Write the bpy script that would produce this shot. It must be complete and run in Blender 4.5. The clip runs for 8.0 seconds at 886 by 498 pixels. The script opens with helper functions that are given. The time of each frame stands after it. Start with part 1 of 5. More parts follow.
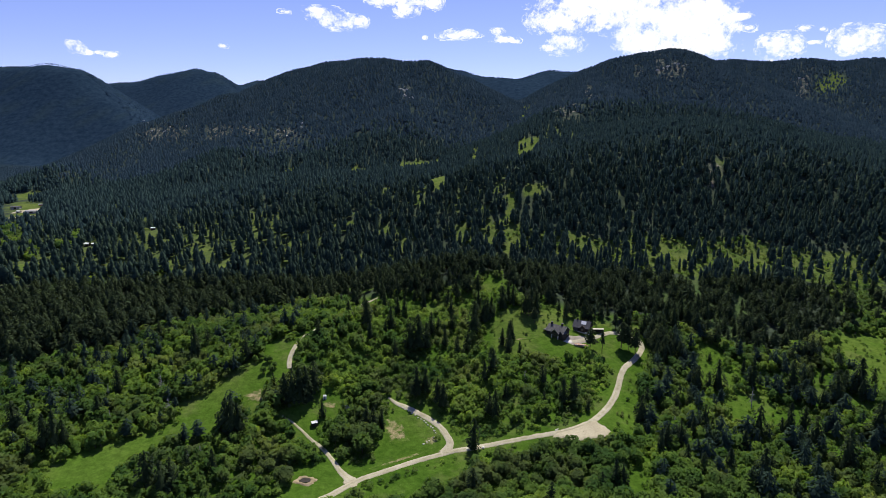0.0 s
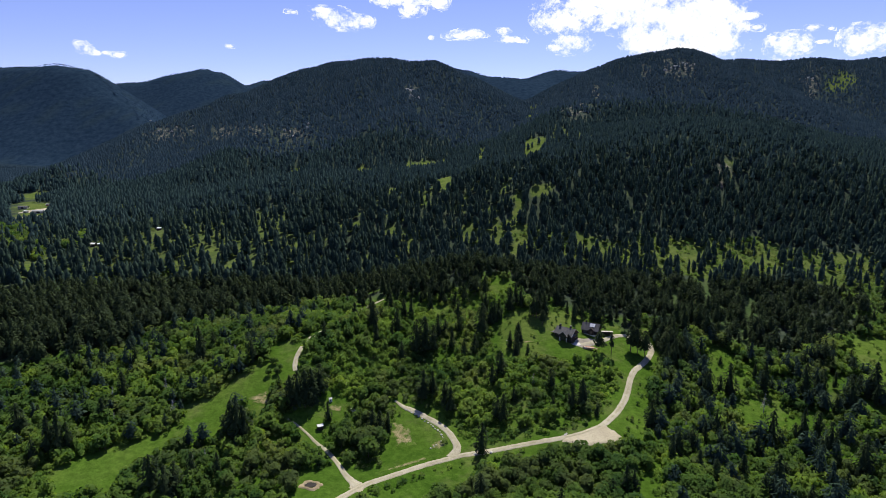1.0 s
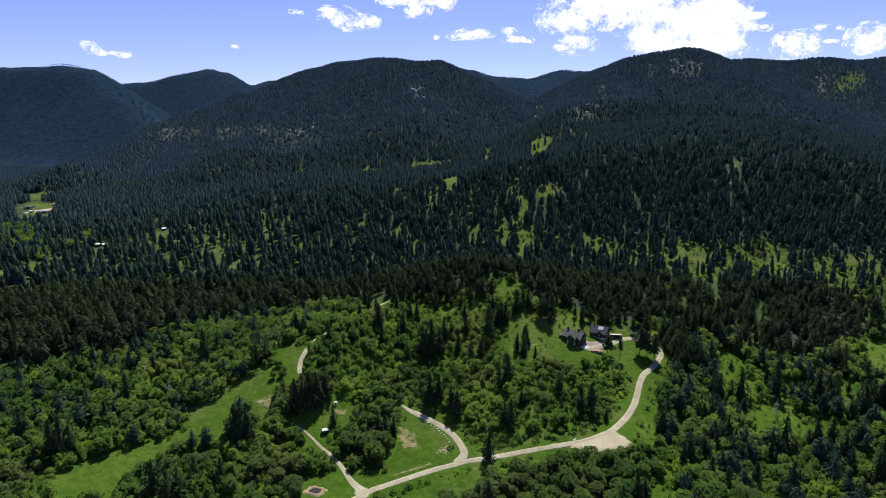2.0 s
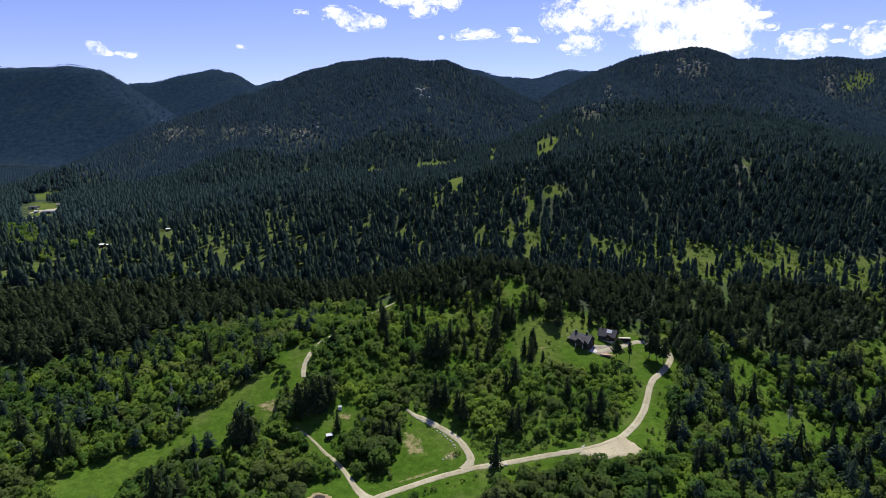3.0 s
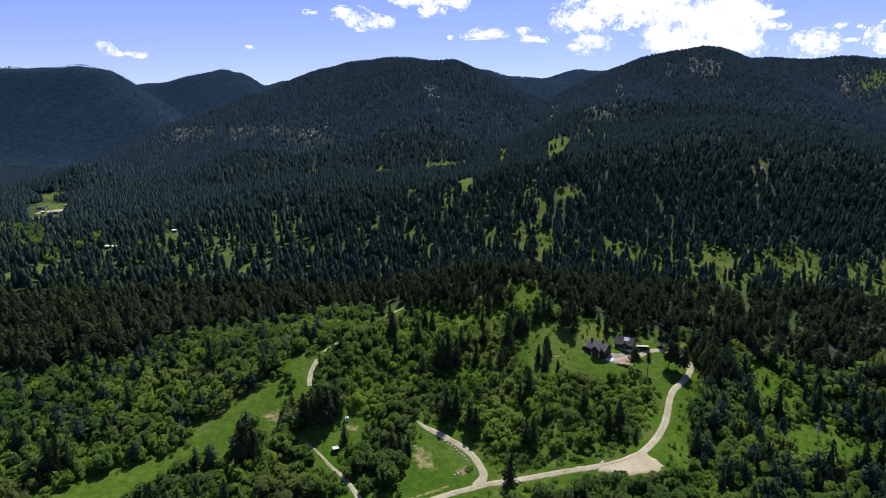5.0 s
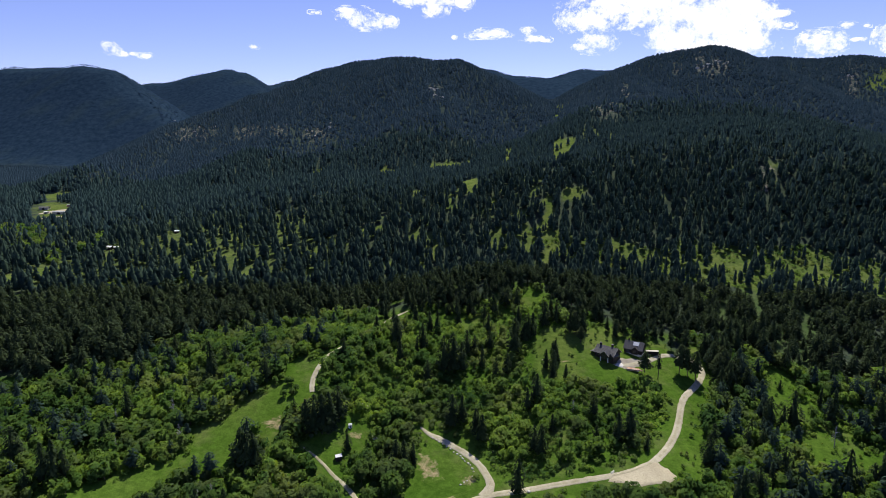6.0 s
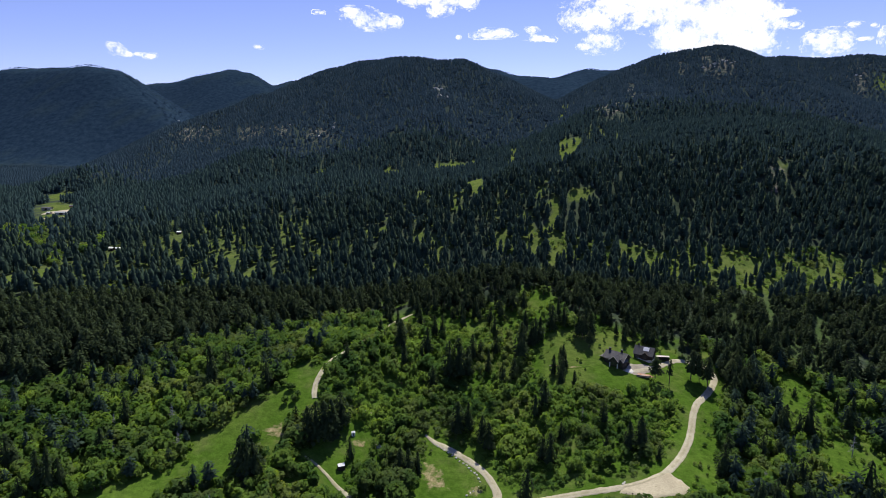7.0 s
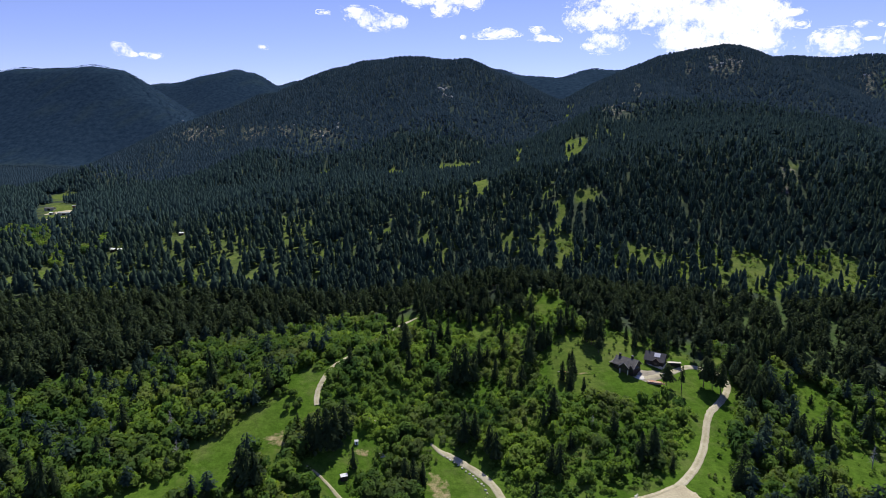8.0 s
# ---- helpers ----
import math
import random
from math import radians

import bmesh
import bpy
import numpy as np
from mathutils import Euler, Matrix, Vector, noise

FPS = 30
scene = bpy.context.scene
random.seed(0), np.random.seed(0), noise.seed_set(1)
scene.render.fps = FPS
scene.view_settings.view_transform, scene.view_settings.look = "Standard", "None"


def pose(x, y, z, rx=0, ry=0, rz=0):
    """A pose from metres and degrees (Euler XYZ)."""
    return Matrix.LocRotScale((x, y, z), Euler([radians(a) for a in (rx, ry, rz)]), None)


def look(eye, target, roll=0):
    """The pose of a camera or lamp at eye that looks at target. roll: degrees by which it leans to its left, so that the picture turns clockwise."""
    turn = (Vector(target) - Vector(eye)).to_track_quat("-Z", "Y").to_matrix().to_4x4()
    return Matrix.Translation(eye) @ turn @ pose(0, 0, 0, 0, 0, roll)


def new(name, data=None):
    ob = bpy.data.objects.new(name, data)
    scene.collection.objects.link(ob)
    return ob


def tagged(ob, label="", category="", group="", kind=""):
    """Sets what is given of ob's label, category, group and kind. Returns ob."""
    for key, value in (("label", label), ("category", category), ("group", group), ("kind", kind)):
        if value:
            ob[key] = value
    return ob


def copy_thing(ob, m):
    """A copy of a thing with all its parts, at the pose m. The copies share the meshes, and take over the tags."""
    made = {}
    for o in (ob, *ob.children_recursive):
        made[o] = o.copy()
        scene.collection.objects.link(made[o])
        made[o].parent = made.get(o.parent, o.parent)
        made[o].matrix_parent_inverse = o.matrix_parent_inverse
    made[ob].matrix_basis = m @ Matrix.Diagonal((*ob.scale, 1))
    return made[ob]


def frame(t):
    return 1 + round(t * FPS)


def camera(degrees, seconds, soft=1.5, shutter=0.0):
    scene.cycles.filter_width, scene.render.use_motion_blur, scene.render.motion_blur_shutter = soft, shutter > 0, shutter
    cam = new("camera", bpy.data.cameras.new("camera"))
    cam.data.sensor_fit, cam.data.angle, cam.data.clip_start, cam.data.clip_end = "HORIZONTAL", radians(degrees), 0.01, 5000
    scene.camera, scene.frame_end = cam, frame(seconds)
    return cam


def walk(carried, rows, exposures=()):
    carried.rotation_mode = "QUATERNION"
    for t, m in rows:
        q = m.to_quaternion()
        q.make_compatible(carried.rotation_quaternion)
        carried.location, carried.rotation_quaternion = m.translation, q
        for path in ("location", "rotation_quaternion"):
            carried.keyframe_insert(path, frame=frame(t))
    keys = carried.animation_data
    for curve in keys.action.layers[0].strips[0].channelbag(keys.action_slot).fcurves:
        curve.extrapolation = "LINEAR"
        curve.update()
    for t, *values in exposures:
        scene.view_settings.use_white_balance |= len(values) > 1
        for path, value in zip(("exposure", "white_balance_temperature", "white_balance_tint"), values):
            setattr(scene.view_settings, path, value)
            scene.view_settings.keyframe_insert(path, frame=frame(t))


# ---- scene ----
cam = camera(71.6, 8.0, soft=0.88)
PATH = [
    (0, pose(0.0, 0.0, 110.0, 79.000, 0, -0.0)),
    (0.5, pose(-0.381, 1.594, 110.009, 79.002, 0, 0.276)),
    (1, pose(-0.769, 3.354, 110.015, 79.003, 0, 0.536)),
    (1.5, pose(-1.165, 5.276, 110.017, 79.005, 0, 0.78)),
    (2.25, pose(-1.774, 8.451, 110.013, 79.008, 0, 1.122)),
    (3, pose(-2.404, 11.962, 110.003, 79.010, 0, 1.438)),
    (3.5, pose(-2.836, 14.482, 109.992, 79.012, 0, 1.637)),
    (4, pose(-3.28, 17.138, 109.98, 79.014, 0, 1.83)),
    (4.5, pose(-3.735, 19.928, 109.965, 79.015, 0, 2.017)),
    (5.25, pose(-4.442, 24.349, 109.939, 79.018, 0, 2.292)),
    (6, pose(-5.179, 29.041, 109.911, 79.020, 0, 2.564)),
    (6.5, pose(-5.689, 32.312, 109.89, 79.022, 0, 2.746)),
    (7, pose(-6.214, 35.69, 109.868, 79.024, 0, 2.932)),
    (7.5, pose(-6.755, 39.172, 109.846, 79.026, 0, 3.122)),
    (8.0, pose(-7.313, 42.752, 109.824, 79.029, 0, 3.318)),
]
walk(cam, PATH, [(0.0, 0.35, 6500, 10), (8.0, 0.35, 6500, 10)])

# ---- sky and sun ----
SUN_AZIMUTH, SUN_HEIGHT = 12.0, 54.0   # degrees clockwise from the view axis, degrees above the horizon
world = bpy.data.worlds.new("world")
scene.world = world
world.use_nodes = True
wn = world.node_tree.nodes
sky = wn.new("ShaderNodeTexSky")
sky.sky_type, sky.sun_disc = "NISHITA", False
sky.sun_elevation, sky.sun_rotation = radians(SUN_HEIGHT), radians(SUN_AZIMUTH)
sky.altitude, sky.air_density, sky.dust_density, sky.ozone_density = 1600, 0.85, 0.15, 2.5
wn["Background"].inputs["Strength"].default_value = 0.092
tone = wn.new("ShaderNodeMix")
tone.data_type, tone.blend_type = "RGBA", "MULTIPLY"
tone.inputs["Factor"].default_value, tone.inputs["B"].default_value = 1.0, (1.065, 0.915, 1.24, 1)
world.node_tree.links.new(sky.outputs[0], tone.inputs["A"])
world.node_tree.links.new(tone.outputs["Result"], wn["Background"].inputs["Color"])
sun = new("sun", bpy.data.lights.new("sun", "SUN"))
sun.data.energy, sun.data.angle, sun.data.color = 4.6, radians(0.53), (1.0, 0.94, 0.82)
sun.matrix_world = look((math.sin(radians(SUN_AZIMUTH)) * math.cos(radians(SUN_HEIGHT)), math.cos(radians(SUN_AZIMUTH)) * math.cos(radians(SUN_HEIGHT)), math.sin(radians(SUN_HEIGHT))), (0, 0, 0))


# ---- materials ----
def material(name):
    m = bpy.data.materials.new(name)
    m.use_nodes = True
    return m, m.node_tree.nodes, m.node_tree.links


def ramp_of(nodes, links, source, stops):
    r = nodes.new("ShaderNodeValToRGB")
    while len(r.color_ramp.elements) < len(stops):
        r.color_ramp.elements.new(0.5)
    for e, (at, colour) in zip(r.color_ramp.elements, stops):
        e.position, e.color = at, (*colour, 1)
    links.new(source, r.inputs[0])
    return r.outputs[0]


def noise_of(nodes, links, scale, detail=3, world_space=True, rough=0.55):
    n = nodes.new("ShaderNodeTexNoise")
    n.inputs["Scale"].default_value, n.inputs["Detail"].default_value, n.inputs["Roughness"].default_value = scale, detail, rough
    if world_space:
        g = nodes.new("ShaderNodeNewGeometry")
        links.new(g.outputs["Position"], n.inputs["Vector"])
    else:
        g = nodes.new("ShaderNodeTexCoord")
        links.new(g.outputs["Object"], n.inputs["Vector"])
    return n.outputs["Fac"]


def blend(nodes, links, a, b, fac, how="MIX"):
    m = nodes.new("ShaderNodeMix")
    m.data_type, m.blend_type = "RGBA", how
    for socket, value in ((m.inputs["Factor"], fac), (m.inputs["A"], a), (m.inputs["B"], b)):
        if isinstance(value, (int, float)):
            socket.default_value = value
        elif isinstance(value, tuple):
            socket.default_value = (*value, 1)
        else:
            links.new(value, socket)
    return m.outputs["Result"]


def rough_surface(name, colours, coarse, fine, roughness=0.9, bump=0.2, fine_share=0.5, world_space=True, metal=0.0):
    """A matt surface with stains at one scale and grain at another."""
    m, n, l = material(name)
    b = n["Principled BSDF"]
    base = ramp_of(n, l, noise_of(n, l, coarse, 4, world_space), [(0.3 + 0.4 * i / max(1, len(colours) - 1), c) for i, c in enumerate(colours)])
    grain = noise_of(n, l, fine, 3, world_space)
    shade = ramp_of(n, l, grain, [(0.3, (0.55, 0.55, 0.55)), (0.7, (1.3, 1.3, 1.3))])
    l.new(blend(n, l, base, shade, fine_share, "MULTIPLY"), b.inputs["Base Color"])
    b.inputs["Roughness"].default_value, b.inputs["Metallic"].default_value = roughness, metal
    if bump:
        h = n.new("ShaderNodeBump")
        h.inputs["Strength"].default_value, h.inputs["Distance"].default_value = bump, 0.3
        l.new(grain, h.inputs["Height"])
        l.new(h.outputs[0], b.inputs["Normal"])
    return m


def foliage(name, dark, light, through_share, spot=0.13, gloss=0.06, vary=0.25, olive=None, groves=False):
    """Leaves or needles: each clump differs a little, each tree more, and some sunlight passes through."""
    m, n, l = material(name)
    b = n["Principled BSDF"]
    tree = ramp_of(n, l, noise_of(n, l, spot, 2), [(0.36, dark), (0.72, light)])
    if olive:
        tree = blend(n, l, tree, olive, ramp_of(n, l, noise_of(n, l, spot * 0.6, 3), [(0.5, (0, 0, 0)), (0.62, (0.8, 0.8, 0.8))]))
    if groves:
        tree = blend(n, l, tree, ramp_of(n, l, noise_of(n, l, 0.03, 2), [(0.4, (0.76, 0.80, 0.84)), (0.6, (1.30, 1.24, 1.05))]), 1.0, "MULTIPLY")
    g = n.new("ShaderNodeNewGeometry")
    clump = ramp_of(n, l, g.outputs["Random Per Island"], [(0.0, (1 - vary, 1 - vary, 1 - vary)), (1.0, (1 + vary, 1 + 0.9 * vary, 1 + 0.7 * vary))])
    c = blend(n, l, tree, clump, 1.0, "MULTIPLY")
    l.new(c, b.inputs["Base Color"])
    b.inputs["Roughness"].default_value, b.inputs["Specular IOR Level"].default_value = 0.7, gloss
    t = n.new("ShaderNodeBsdfTranslucent")
    l.new(blend(n, l, c, (1.35, 1.30, 0.65), 1.0, "MULTIPLY"), t.inputs["Color"])
    mix = n.new("ShaderNodeMixShader")
    mix.inputs[0].default_value = through_share
    l.new(b.outputs[0], mix.inputs[1])
    l.new(t.outputs[0], mix.inputs[2])
    l.new(mix.outputs[0], n["Material Output"].inputs["Surface"])
    return m


def grass_material():
    m, n, l = material("meadow_grass")
    b = n["Principled BSDF"]
    wide = ramp_of(n, l, noise_of(n, l, 0.014, 6, rough=0.65), [(0.36, (0.046, 0.099, 0.013)), (0.5, (0.067, 0.128, 0.018)), (0.72, (0.104, 0.152, 0.032))])
    tufts = ramp_of(n, l, noise_of(n, l, 0.35, 6, rough=0.72), [(0.36, (0.56, 0.62, 0.56)), (0.66, (1.22, 1.18, 1.12))])
    dry = ramp_of(n, l, noise_of(n, l, 0.045, 6, rough=0.7), [(0.52, (0, 0, 0)), (0.68, (1, 1, 1))])
    c = blend(n, l, blend(n, l, wide, tufts, 0.85, "MULTIPLY"), (0.21, 0.185, 0.095), blend(n, l, (0, 0, 0), dry, 0.28))
    upland = n.new("ShaderNodeAttribute")
    upland.attribute_name = "upland"
    heath = ramp_of(n, l, noise_of(n, l, 0.08, 6, rough=0.7), [(0.35, (0.080, 0.124, 0.028)), (0.65, (0.145, 0.176, 0.050))])
    c = blend(n, l, c, blend(n, l, heath, tufts, 0.6, "MULTIPLY"), upland.outputs["Fac"])
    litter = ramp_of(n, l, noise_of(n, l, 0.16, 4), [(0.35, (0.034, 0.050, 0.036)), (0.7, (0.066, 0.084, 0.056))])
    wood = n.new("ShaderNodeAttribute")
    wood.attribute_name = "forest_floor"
    # blue haze of distance painted into the forest floor's colour
    haze = n.new("ShaderNodeAttribute")
    haze.attribute_name = "distance_haze"
    litter = blend(n, l, litter, ramp_of(n, l, noise_of(n, l, 0.07, 6, rough=0.68), [(0.35, (0.012, 0.026, 0.046)), (0.7, (0.027, 0.050, 0.080))]), haze.outputs["Fac"])
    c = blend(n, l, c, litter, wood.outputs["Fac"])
    stony = n.new("ShaderNodeAttribute")
    stony.attribute_name = "scree"
    pale = ramp_of(n, l, noise_of(n, l, 0.11, 6, rough=0.7), [(0.47, (0, 0, 0)), (0.60, (1, 1, 1))])
    rubble = ramp_of(n, l, noise_of(n, l, 0.3, 4), [(0.3, (0.10, 0.10, 0.085)), (0.7, (0.24, 0.23, 0.20))])
    c = blend(n, l, c, rubble, blend(n, l, pale, stony.outputs["Color"], 1.0, "MULTIPLY"))
    l.new(c, b.inputs["Base Color"])
    b.inputs["Roughness"].default_value, b.inputs["Specular IOR Level"].default_value = 0.95, 0.0
    h = n.new("ShaderNodeBump")
    h.inputs["Strength"].default_value, h.inputs["Distance"].default_value = 0.5, 0.6
    l.new(noise_of(n, l, 0.9, 4), h.inputs["Height"])
    l.new(h.outputs[0], b.inputs["Normal"])
    return m


def worn_material():
    """Trodden turf: bare soil in the middle that runs out into the grass in ragged tongues."""
    m, n, l = material("worn_turf")
    b = n["Principled BSDF"]
    soil = ramp_of(n, l, noise_of(n, l, 0.5, 5), [(0.3, (0.24, 0.19, 0.105)), (0.7, (0.41, 0.335, 0.21))])
    turf = ramp_of(n, l, noise_of(n, l, 0.35, 6, rough=0.72), [(0.36, (0.040, 0.082, 0.012)), (0.66, (0.085, 0.150, 0.022))])
    rim = n.new("ShaderNodeAttribute")
    rim.attribute_name = "unworn"
    reach = n.new("ShaderNodeMath")
    reach.operation = "MULTIPLY_ADD"
    l.new(noise_of(n, l, 0.42, 7, rough=0.7), reach.inputs[0])
    reach.inputs[1].default_value = 1.5
    l.new(rim.outputs["Fac"], reach.inputs[2])
    share = ramp_of(n, l, reach.outputs[0], [(0.62, (0, 0, 0)), (1.0, (1, 1, 1))])
    grit = noise_of(n, l, 1.8, 4)
    l.new(blend(n, l, blend(n, l, soil, turf, share), ramp_of(n, l, grit, [(0.3, (0.7, 0.7, 0.7)), (0.7, (1.2, 1.2, 1.2))]), 0.5, "MULTIPLY"), b.inputs["Base Color"])
    b.inputs["Roughness"].default_value, b.inputs["Specular IOR Level"].default_value = 0.95, 0.0
    h = n.new("ShaderNodeBump")
    h.inputs["Strength"].default_value, h.inputs["Distance"].default_value = 0.4, 0.3
    l.new(grit, h.inputs["Height"])
    l.new(h.outputs[0], b.inputs["Normal"])
    return m


def road_material():
    """Pale gravel, driven bare in two tracks, with grass creeping in between and from the verges."""
    m, n, l = material("driven_gravel")
    b = n["Principled BSDF"]
    bare = ramp_of(n, l, noise_of(n, l, 0.14, 5), [(0.3, (0.33, 0.30, 0.215)), (0.7, (0.48, 0.445, 0.335))])
    grit = noise_of(n, l, 1.8, 4)
    bare = blend(n, l, bare, ramp_of(n, l, grit, [(0.3, (0.6, 0.6, 0.6)), (0.7, (1.2, 1.2, 1.2))]), 0.45, "MULTIPLY")
    unworn = n.new("ShaderNodeAttribute")
    unworn.attribute_name = "unworn"
    patchy_grass = ramp_of(n, l, noise_of(n, l, 0.35, 5), [(0.40, (0, 0, 0)), (0.62, (1, 1, 1))])
    share = blend(n, l, patchy_grass, unworn.outputs["Color"], 1.0, "MULTIPLY")
    l.new(blend(n, l, bare, (0.19, 0.185, 0.085), blend(n, l, (0, 0, 0), share, 0.75)), b.inputs["Base Color"])
    b.inputs["Roughness"].default_value, b.inputs["Specular IOR Level"].default_value = 0.95, 0.2
    h = n.new("ShaderNodeBump")
    h.inputs["Strength"].default_value, h.inputs["Distance"].default_value = 0.4, 0.2
    l.new(grit, h.inputs["Height"])
    l.new(h.outputs[0], b.inputs["Normal"])
    return m


GRASS = grass_material()
ROAD = road_material()
WORN = worn_material()
GRAVEL = rough_surface("pale_gravel", [(0.34, 0.30, 0.205), (0.49, 0.44, 0.315)], 0.12, 1.6, 0.95, 0.3, 0.35)
COURT = rough_surface("grey_gravel", [(0.23, 0.205, 0.165), (0.32, 0.29, 0.24)], 0.2, 1.8, 0.95, 0.3, 0.4)
EARTH = rough_surface("bare_earth", [(0.22, 0.17, 0.09), (0.38, 0.31, 0.19)], 0.25, 1.8, 0.95, 0.4, 0.5)
STONE = rough_surface("pale_stone", [(0.46, 0.44, 0.39), (0.64, 0.62, 0.56)], 0.5, 3.0, 0.9, 0.4, 0.5)
BARK = rough_surface("bark", [(0.10, 0.07, 0.05), (0.17, 0.12, 0.085)], 0.8, 4.0, 0.95, 0.3, 0.6)
# aerial haze painted into the needles: FIR slightly blue, HILL to FAR more
FIR = foliage("fir_needles", (0.027, 0.051, 0.041), (0.060, 0.097, 0.066), 0.25, 0.16, 0.02, 0.20)
# darker, greener copy without the painted haze, for single firs and forest front
NEAR_FIR = foliage("near_fir_needles", (0.024, 0.042, 0.020), (0.052, 0.078, 0.032), 0.30, 0.2)
HILL_FIR = foliage("hazed_hillside_needles", (0.026, 0.050, 0.051), (0.051, 0.083, 0.077), 0.15, 0.12, 0.0, 0.18)
HIGH_FIR = foliage("hazed_mountain_needles", (0.023, 0.044, 0.064), (0.041, 0.066, 0.087), 0.10, 0.05, 0.0, 0.10)
FAR_FIR = foliage("hazed_far_needles", (0.020, 0.040, 0.074), (0.027, 0.050, 0.090), 0.10, 0.02, 0.0, 0.06)
PINE = foliage("pine_needles", (0.030, 0.048, 0.018), (0.055, 0.075, 0.028), 0.15)
LEAF = foliage("aspen_leaves", (0.052, 0.115, 0.033), (0.150, 0.240, 0.051), 0.50, 0.085, 0.03, 0.16, (0.106, 0.145, 0.058), True)
DEADWOOD = rough_surface("dead_wood", [(0.24, 0.23, 0.23), (0.36, 0.35, 0.34)], 0.8, 5.0, 0.9, 0.2, 0.5)
LOG = rough_surface("dark_log", [(0.016, 0.011, 0.009), (0.034, 0.023, 0.017)], 0.9, 6.0, 0.8, 0.3, 0.5, False)
SHINGLE = rough_surface("charcoal_shingle", [(0.046, 0.046, 0.052), (0.072, 0.071, 0.080)], 0.8, 5.0, 0.7, 0.3, 0.5, False)
TRIM = rough_surface("pale_trim", [(0.42, 0.38, 0.32), (0.52, 0.47, 0.40)], 1.5, 8.0, 0.7, 0.1, 0.3, False)
CONCRETE = rough_surface("concrete", [(0.52, 0.51, 0.48), (0.64, 0.62, 0.59)], 0.7, 5.0, 0.9, 0.1, 0.3, False)
FARM_ROOF = rough_surface("weathered_metal_roof", [(0.22, 0.23, 0.24), (0.36, 0.37, 0.38)], 0.2, 1.2, 0.6, 0.1)
WHITE = rough_surface("white_paint", [(0.74, 0.74, 0.72), (0.82, 0.82, 0.81)], 0.9, 5.0, 0.55, 0.05, 0.2, False)
LUMBER = rough_surface("reddish_lumber", [(0.36, 0.145, 0.08), (0.46, 0.23, 0.14)], 0.6, 5.0, 0.85, 0.2, 0.4, False)
NEAR_BLACK = rough_surface("near_black", [(0.018, 0.015, 0.012), (0.035, 0.03, 0.025)], 0.6, 4.0, 0.95, 0.2, 0.4)
IRON = rough_surface("grey_roof_sheet", [(0.30, 0.32, 0.34), (0.42, 0.44, 0.46)], 0.6, 4.0, 0.4, 0.05, 0.3, False, 0.6)


def glass_material():
    m, n, l = material("window_glass")
    b = n["Principled BSDF"]
    b.inputs["Base Color"].default_value = (0.02, 0.025, 0.03, 1)
    b.inputs["Roughness"].default_value, b.inputs["Specular IOR Level"].default_value = 0.06, 0.8
    return m


GLASS = glass_material()


def cloud_material():
    """White vapour that thins out towards the rim in ragged wisps."""
    m, n, l = material("cloud_vapour")
    n.remove(n["Principled BSDF"])
    a = n.new("ShaderNodeAttribute")
    a.attribute_name = "vapour"
    fray = noise_of(n, l, 0.0095, 12, True, 0.66)
    s = n.new("ShaderNodeMath")
    s.operation = "MULTIPLY_ADD"
    wisps = noise_of(n, l, 0.036, 8, True, 0.65)
    both = n.new("ShaderNodeMath")
    both.operation = "MULTIPLY_ADD"
    l.new(wisps, both.inputs[0])
    both.inputs[1].default_value = 0.45
    l.new(fray, both.inputs[2])
    l.new(both.outputs[0], s.inputs[0])
    s.inputs[1].default_value = 20.0
    l.new(a.outputs["Fac"], s.inputs[2])
    r = n.new("ShaderNodeMapRange")
    r.interpolation_type, r.clamp = "LINEAR", True
    l.new(s.outputs[0], r.inputs["Value"])
    r.inputs["From Min"].default_value, r.inputs["From Max"].default_value = 14.0, 17.6
    # sunlit white and grey-blue shading are both painted into this emission
    glow = n.new("ShaderNodeEmission")
    l.new(ramp_of(n, l, noise_of(n, l, 0.004, 5), [(0.35, (0.84, 0.88, 0.96)), (0.6, (1.0, 1.0, 1.0))]), glow.inputs["Color"])
    glow.inputs["Strength"].default_value = 0.95
    clear = n.new("ShaderNodeBsdfTransparent")
    mix = n.new("ShaderNodeMixShader")
    l.new(r.outputs[0], mix.inputs[0])
    l.new(clear.outputs[0], mix.inputs[1])
    l.new(glow.outputs[0], mix.inputs[2])
    l.new(mix.outputs[0], n["Material Output"].inputs["Surface"])
    return m


CLOUD = cloud_material()

# ---- the lie of the land ----
# hills: x, y, height, half-widths across and along, turn
HILLS = [
    (-141, 1771, 207.3, 556, 247, -0.01),
    (-136, 1334, 152.9, 411, 173, 0.02),
    (524, 1447, 192.8, 362, 416, 0.53),
    (68, 895, 101.0, 505, 166, -0.26),
    (1092, 1769, 263.9, 259, 562, 0.22),
    (-1722, 2146, 244.6, 485, 406, 0.95),
    (-1171, 2898, 303.6, 287, 604, -1.88),
    (454, 2261, 290.1, 468, 245, -0.49),
    (814, 1182, 136.5, 279, 243, 0.0),
    (-389, 1492, 117.8, 350, 172, -0.4),
    (-3, 329, 33.9, 120, 48, 0.14),
    (-750, 3288, 264.1, 416, 326, -0.51),
]
